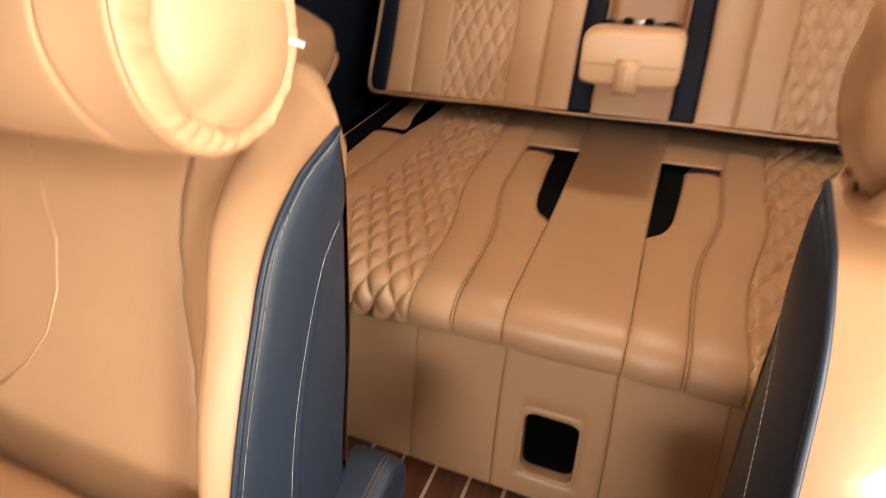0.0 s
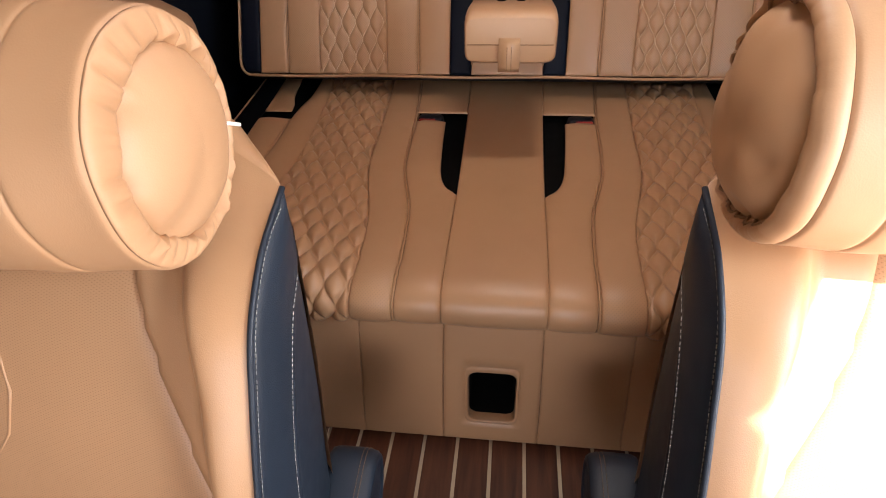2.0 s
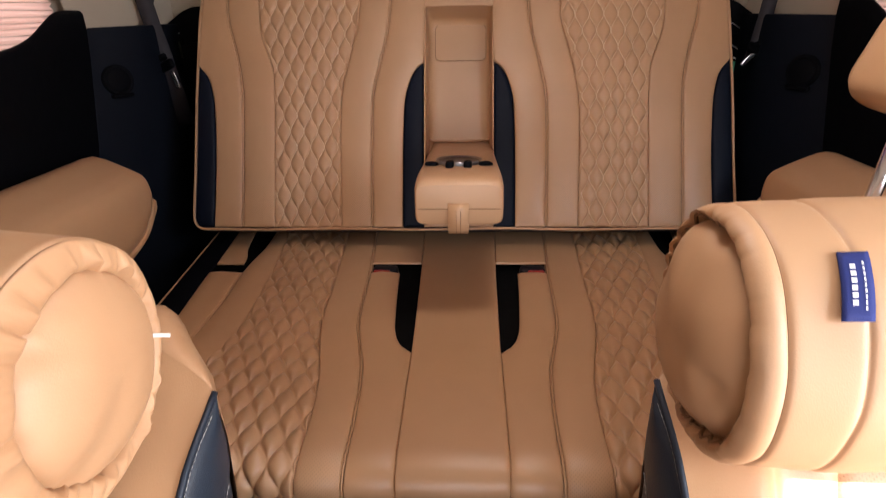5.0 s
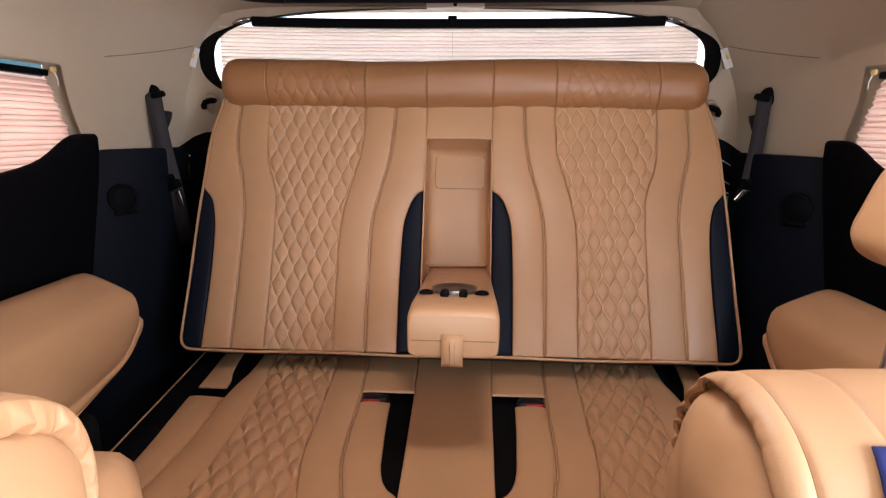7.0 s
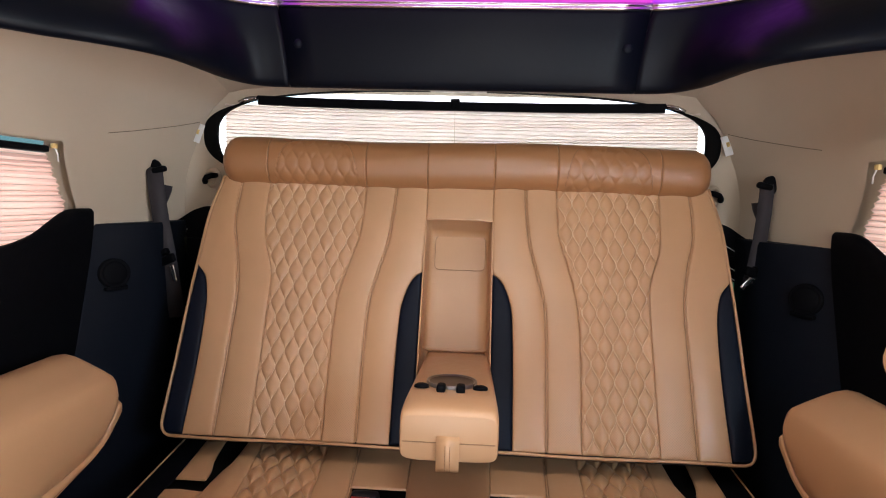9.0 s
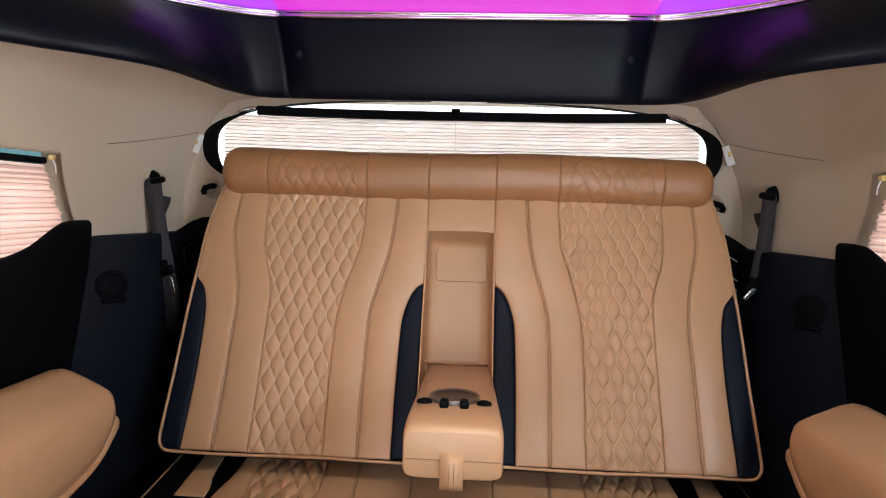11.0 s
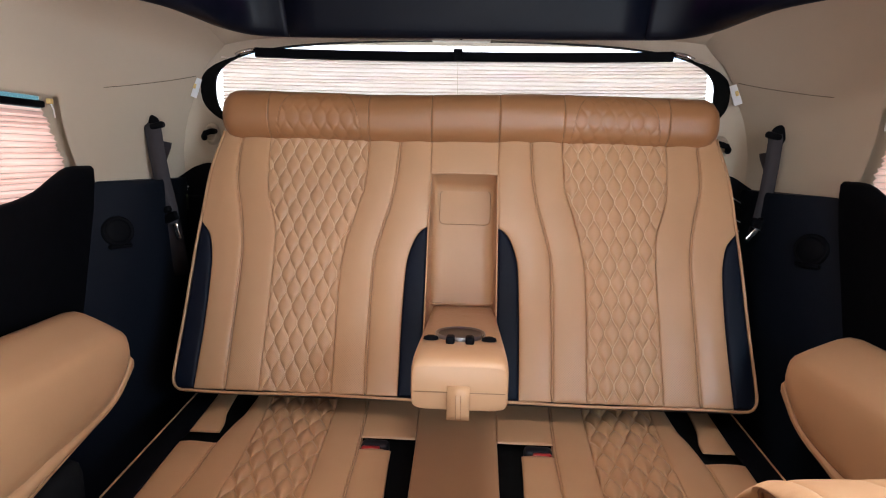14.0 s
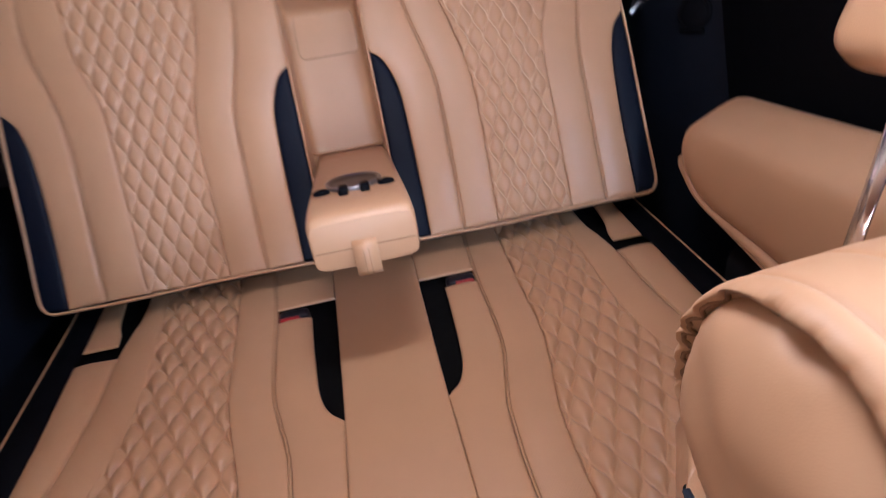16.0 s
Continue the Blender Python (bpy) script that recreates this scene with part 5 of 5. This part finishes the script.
        return (s * (0.176 + roll - 0.006 * math.sin(math.pi * u) + 0.010 * max(0, u - 0.7) ** 1.5 - h), a + w * u + dy, z)

    us2 = [0, 0.01, 0.02, 0.035, 0.05, 0.075, 0.1] + span(0.12, 0.92, 64) + [0.95, 0.98, 1]
    bolster = part("side_bolster", grid(lambda u, z: side(u, z), us2, span(0.10, 0.648, 60)), black_leather, t, "black leather side with white stitching")
    part("piping", tube([(s * 0.1785, front(z) + dy - 0.0012, z) for z in span(0.12, 0.650, 90)], 0.0028, 8), black_leather, bolster)

    def u_at(z, off):
        w = max(back(z) - front(z), 0.001)
        return off / w

    part("stitching", dashes([side(min(0.5, u_at(z, 0.010)), z, 0.0007) for z in span(0.13, 0.64, 60)]), thread_white, bolster)
    part("stitching", dashes([side(min(0.96, u_at(z, st2(z) - 0.002)), z, 0.0007) for z in span(0.13, 0.574, 50)]), thread_white, bolster)
    # padded arm folded down beside the cushion, its round end to the rear
    tilt = radians(12)

    def on_arm(a, b):
        """Place in the arm's side view: a to the front, b upwards, from the middle of its round end."""
        return (-0.250 + dy - a * math.cos(tilt) + b * math.sin(tilt), 0.222 - a * math.sin(tilt) + b * math.cos(tilt))

    ring = [(-0.054 * math.cos(radians(q)), 0.054 * math.sin(radians(q))) for q in span(-90, 90, 19)] + [(0.10, 0.055), (0.20, 0.050), (0.27, 0.040), (0.29, 0.0), (0.27, -0.040), (0.10, -0.054)]
    rows = [(0.192, 0.90), (0.190, 0.96), (0.184, 0.99), (0.172, 1.0), (0.152, 1.0), (0.141, 0.985), (0.134, 0.955), (0.130, 0.90), (0.129, 0.82), (0.131, 0.78), (0.132, 0.70), (0.131, 0.4), (0.131, 0.02)]
    arm = part("armrest", grid(lambda i, k: (s * rows[k][0], *on_arm(ring[i][0] * rows[k][1], ring[i][1] * rows[k][1])), list(range(len(ring))), list(range(len(rows))), close_u=True), black_leather, t, "padded black leather armrest folded down")
    for x in (0.1435, 0.1485):
        part("stitching", dashes([(s * x, *on_arm(a * 1.006, b * 1.006)) for a, b in ring[4:21]], 0.0005, 0.0028, 0.0014), thread_brown, arm)
    # seat cushion and pedestal
    part("seat_cushion", box((s * 0.43, -0.66 + dy, 0.30), (0.50, 0.50, 0.16), 0.05, 4), leather, t)
    part("pedestal", box((s * 0.43, -0.60 + dy, 0.11), (0.40, 0.50, 0.22), 0.02), black_plastic, t)

    # headrest on two posts, behind the neck pillow
    hy = -0.088 if s > 0 else -0.168
    for px in (0.384, 0.500):
        part("headrest_post", tube([(s * px, hy + 0.03, 0.60), (s * px, hy, 0.86)], 0.006, 12), chrome, t, "steel post")

    def head(q, p):
        """A rounded cushion, widest below its middle."""
        cq, sq_ = math.cos(q), math.sin(q)
        ex = math.copysign(abs(cq) ** 0.5, cq)
        ez = math.copysign(abs(sq_) ** 0.5, sq_)
        k = math.sqrt(max(0, 1 - abs(p) ** 5.0))
        wide = 0.108 - 0.036 * (ez + 1) / 2
        sag = 0.014 * max(0, -ez) * (1 - abs(ex)) + 0.012 * max(0, -ez) * (1 + ex) / 2
        return (s * (0.440 + ex * wide * k), hy + p * 0.050, 0.892 + (0.052 if ez > 0 else 0.044) * ez * k - sag)

    part("headrest", grid(head, [2 * math.pi * k / 48 for k in range(48)], [-1, -0.985, -0.95, -0.88, -0.7, -0.4, 0, 0.4, 0.7, 0.88, 0.95, 0.985, 1], close_u=True), leather, t)

    # neck pillow: a bolster with a gathered end
    pil = thing("neck_pillow", (s * 0.36, pillow_y, pillow_z - 0.1), "round tan leather neck pillow with gathered end", "pillow", "neck pillows")
    P0 = Vector((0, pillow_y, pillow_z))

    def lay_p(x, r, q):
        return P0 + Vector((s * (x + 0.050 * r * math.cos(q) * max(0, 1 - max(0, x - 0.24) * 8)), r * math.cos(q), r * math.sin(q) * 0.97 - 0.10 * max(0, x - 0.25) ** 2))

    def crease(x, q):
        return 0.0016 * noise.noise(Vector((x * 22, math.cos(q) * 2.2, math.sin(q) * 2.2 + s))) + 0.0035 * noise.noise(Vector((x * 6, math.cos(q), math.sin(q) + 5 * s)))

    def swell(x):
        t_ = min(1, max(0, (x - XO) / 0.07))
        return (0.005 if s < 0 else 0.003) * t_ * t_ * (3 - 2 * t_)

    qs = [2 * math.pi * k / 96 for k in range(96)]
    b_x, seam_x = XO if s < 0 else XO + 0.010, XO + 0.048

    def groove(x):
        return 0.0018 * sum(math.exp(-abs((x - c) / 0.0016) ** 1.4) for c in (b_x, seam_x))

    near = lambda c: [c + d for d in (-0.008, -0.005, -0.003, -0.0018, -0.0009, 0, 0.0009, 0.0018, 0.003, 0.005, 0.008)]
    part("body", grid(lambda q, x: lay_p(x, R + swell(x) + crease(x, q) - groove(x), q), qs, near(b_x)[5:] + span(b_x + 0.014, seam_x - 0.014, 4) + near(seam_x) + span(seam_x + 0.018, 0.61, 14), close_u=True), pillow_hide, pil)
    part("far_end", lathe([(0.61, R + 0.006), (0.635, 0.084), (0.645, 0.06), (0.645, 0.0001)], lay_p, 48), pillow_hide, pil)
    for x in (b_x, seam_x):
        part("seam", tube([lay_p(x, R + swell(x) - 0.0026 + crease(x, q), q) for q in qs], 0.0007, 5, close=True), thread_brown, pil)
    # the end band: plump by its seam, drawn in by a cord to a puckered lip
    lip = 0.0 if s < 0 else 0.075
    broad = ((0.010, 0.972, 0.0), (0.0094, 0.984, 0.0), (0.0075, 0.992, 0.02), (0.0045, 0.992, 0.06), (0.001, 0.982, 0.12), (-0.0026, 0.955, 0.22), (-0.0048, 0.922, 0.36), (-0.0058, 0.888, 0.52), (-0.0060, 0.856, 0.70), (-0.0052, 0.828, 0.88), (-0.0034, 0.806, 1.0), (-0.0004, 0.792, 1.0), (0.004, 0.782, 0.7), (0.010, 0.776, 0.3))
    prof = [(XO + a, R * (k + lip * w), w) for a, k, w in broad if s > 0] or [(XO + a, R * (k + lip * w), w) for a, k, w in ((0.0, 0.968, 0.0), (-0.0007, 0.980, 0.0), (-0.0016, 0.982, 0.05), (-0.0027, 0.972, 0.10), (-0.0036, 0.952, 0.18), (-0.0042, 0.926, 0.3), (-0.0045, 0.896, 0.45), (-0.0045, 0.866, 0.62), (-0.0042, 0.838, 0.8), (-0.0036, 0.812, 0.95), (-0.0024, 0.792, 1.0), (-0.0004, 0.778, 1.0), (0.0026, 0.768, 0.7), (0.008, 0.760, 0.3))]

    def pucker(q):
        """Uneven folds: deep nips between soft rolls."""
        a = abs(math.sin(13 * q + 1.9 * math.sin(2 * q + s) + 1.4 * math.sin(3 * q)))
        b = noise.noise(Vector((math.cos(q) * 6, math.sin(q) * 6, 3 + s)))
        c = noise.noise(Vector((math.cos(q) * 20, math.sin(q) * 20, 8 + s)))
        k = 0.35 + 1.3 * max(0, noise.noise(Vector((math.cos(q) * 1.8, math.sin(q) * 1.8, s + 2))) + 0.25)
        if s > 0:
            k *= 0.25 + 0.9 * max(math.sin(q) ** 8, max(0, math.cos(q)) ** 0.5)
            b *= 0.5
        return ((a ** 0.4 - 0.8) * 1.2 + 0.35 * c) * k + 0.8 * b

    # the cord has drawn the end's middle back and down a little
    off = Vector((0, 0.0075, -0.0045)) if s < 0 else Vector((0, 0.003, -0.001))

    def gather(q, k):
        x, r, w = prof[k]
        f = pucker(q)
        soft = noise.noise(Vector((math.cos(q) * 3, math.sin(q) * 3, 6 + s)))
        return lay_p(x - 0.0058 * w * f, r + 0.0056 * f * w * w + 0.0030 * soft * w + crease(x, q) * (1 - w), q) + off * w

    part("gathered_end", grid(gather, [2 * math.pi * k / 288 for k in range(288)], list(range(len(prof))), close_u=True), pillow_hide, pil)
    if s > 0:
        # brown line added in the crease to deepen its shade
        part("gather_shade_line", tube([gather(2 * math.pi * k / 288, 11) + Vector((-0.0010, 0, 0)) for k in range(288)], 0.0014, 6, close=True), thread_brown, pil)
    RF = R * (0.785 if s < 0 else 0.845)
    face = [(XO + (a * 1.5 if s < 0 else a * 1.75 - 0.0020), RF * k) for a, k in ((0.009, 1.03), (0.005, 1.02), (0.0020, 1.0), (0.0000, 0.972), (-0.0018, 0.93), (-0.0040, 0.87), (-0.0062, 0.79), (-0.0082, 0.69), (-0.0098, 0.56), (-0.0108, 0.42), (-0.0114, 0.25), (-0.0116, 0.1), (-0.0116, 0.001))]

    def face_fn(a, r, q):
        fy_, fz_ = r * math.cos(q), r * math.sin(q)
        if s < 0:
            dent = 0.0065 * math.exp(-(((fy_ + 0.036) / 0.015) ** 2 + ((fz_ + 0.040) / 0.012) ** 2)) + 0.005 * math.exp(-(((fy_ + 0.030) / 0.020) ** 2 + ((fz_ - 0.042) / 0.008) ** 2))
        else:
            dent = 0.0060 * math.exp(-(((fy_ + 0.050) / 0.010) ** 2 + ((fz_ + 0.010) / 0.010) ** 2)) + 0.007 * math.exp(-(((fy_ + 0.022) / 0.012) ** 2 + ((fz_ + 0.060) / 0.008) ** 2)) + 0.014 * math.exp(-(((fy_ + 0.004) / 0.013) ** 2 + ((fz_ - 0.072) / 0.008) ** 2))
        fold = 0.0060 * pucker(q) * max(0, r / RF - 0.80) ** 1.1
        return lay_p(a + dent + fold + 0.0035 * noise.noise(Vector((fy_ * 28, fz_ * 28, 2 * s))), r, q) + off

    part("end_face", lathe(face, face_fn, 144), pillow_hide, pil)
    if s < 0:
        part("cord_tail", ribbon([lay_p(XO + 0.002, 0.068, -0.24), lay_p(XO - 0.006, 0.074, -0.26), lay_p(XO - 0.012, 0.079, -0.28)], 0.0028, 0.0013, (0, 0.5, 1)), white_print, pil, "white cord end")
    else:
        q0, q1 = math.radians(120.5), math.radians(145.5)

        def on_label(x, f, h):
            x = 0.2187 + 0.01515 * x - 0.0055 * f
            return lay_p(x, R + swell(x) + h, q0 + (q1 - q0) * f)

        lab = part("woven_label", grid(lambda x, f: on_label(x, f, 0.0012), span(0, 1, 6), span(0, 1, 10)), blue_cloth, pil, "blue woven label with white print")
        sol = lab.modifiers.new("thick", "SOLIDIFY")
        sol.thickness, sol.offset = 0.0012, 0

        def mark(xa, xb, fa, fb):
            return grid(lambda x, f: on_label(x, f, 0.0023), span(xa, xb, 3), span(fa, fb, 4))

        for k in range(6):
            part("print_mark", mark(0.29, 0.47, 0.20 + 0.103 * k, 0.272 + 0.103 * k), white_print, lab)
        for k in range(9):
            part("print_mark", mark(0.69, 0.75, 0.16 + 0.080 * k, 0.215 + 0.080 * k), white_print, lab)
    return t


captain_seat(-1, 0.0, -0.303, 0.7375, 0.1990, 0.0830)
captain_seat(1, 0.022, -0.245, 0.738, 0.1806, 0.0840)

# ---- the teak deck, plank by plank ----
deck = thing("teak_floor", (0, -0.5, 0), "reddish brown plank floor with pale caulked joints", "floor")
deck["kind"] = "structure"
part("caulking", box((0, -0.72, -0.0075), (1.56, 1.50, 0.010), 0.0), caulk, deck, "pale caulked joints", smooth=False)
plank_bm = box((0, 0, 0), (0.0545, 1.496, 0.007), 0.0012, 1)
plank_me = bpy.data.meshes.new("plank")
plank_bm.to_mesh(plank_me)
plank_bm.free()
plank_me.materials.append(teak_wood)
for k in range(-12, 13):
    ob = new("plank", plank_me)
    ob.parent = deck
    ob.location = (0.0375 + 0.0608 * k, -0.72 + 0.5, -0.0035)
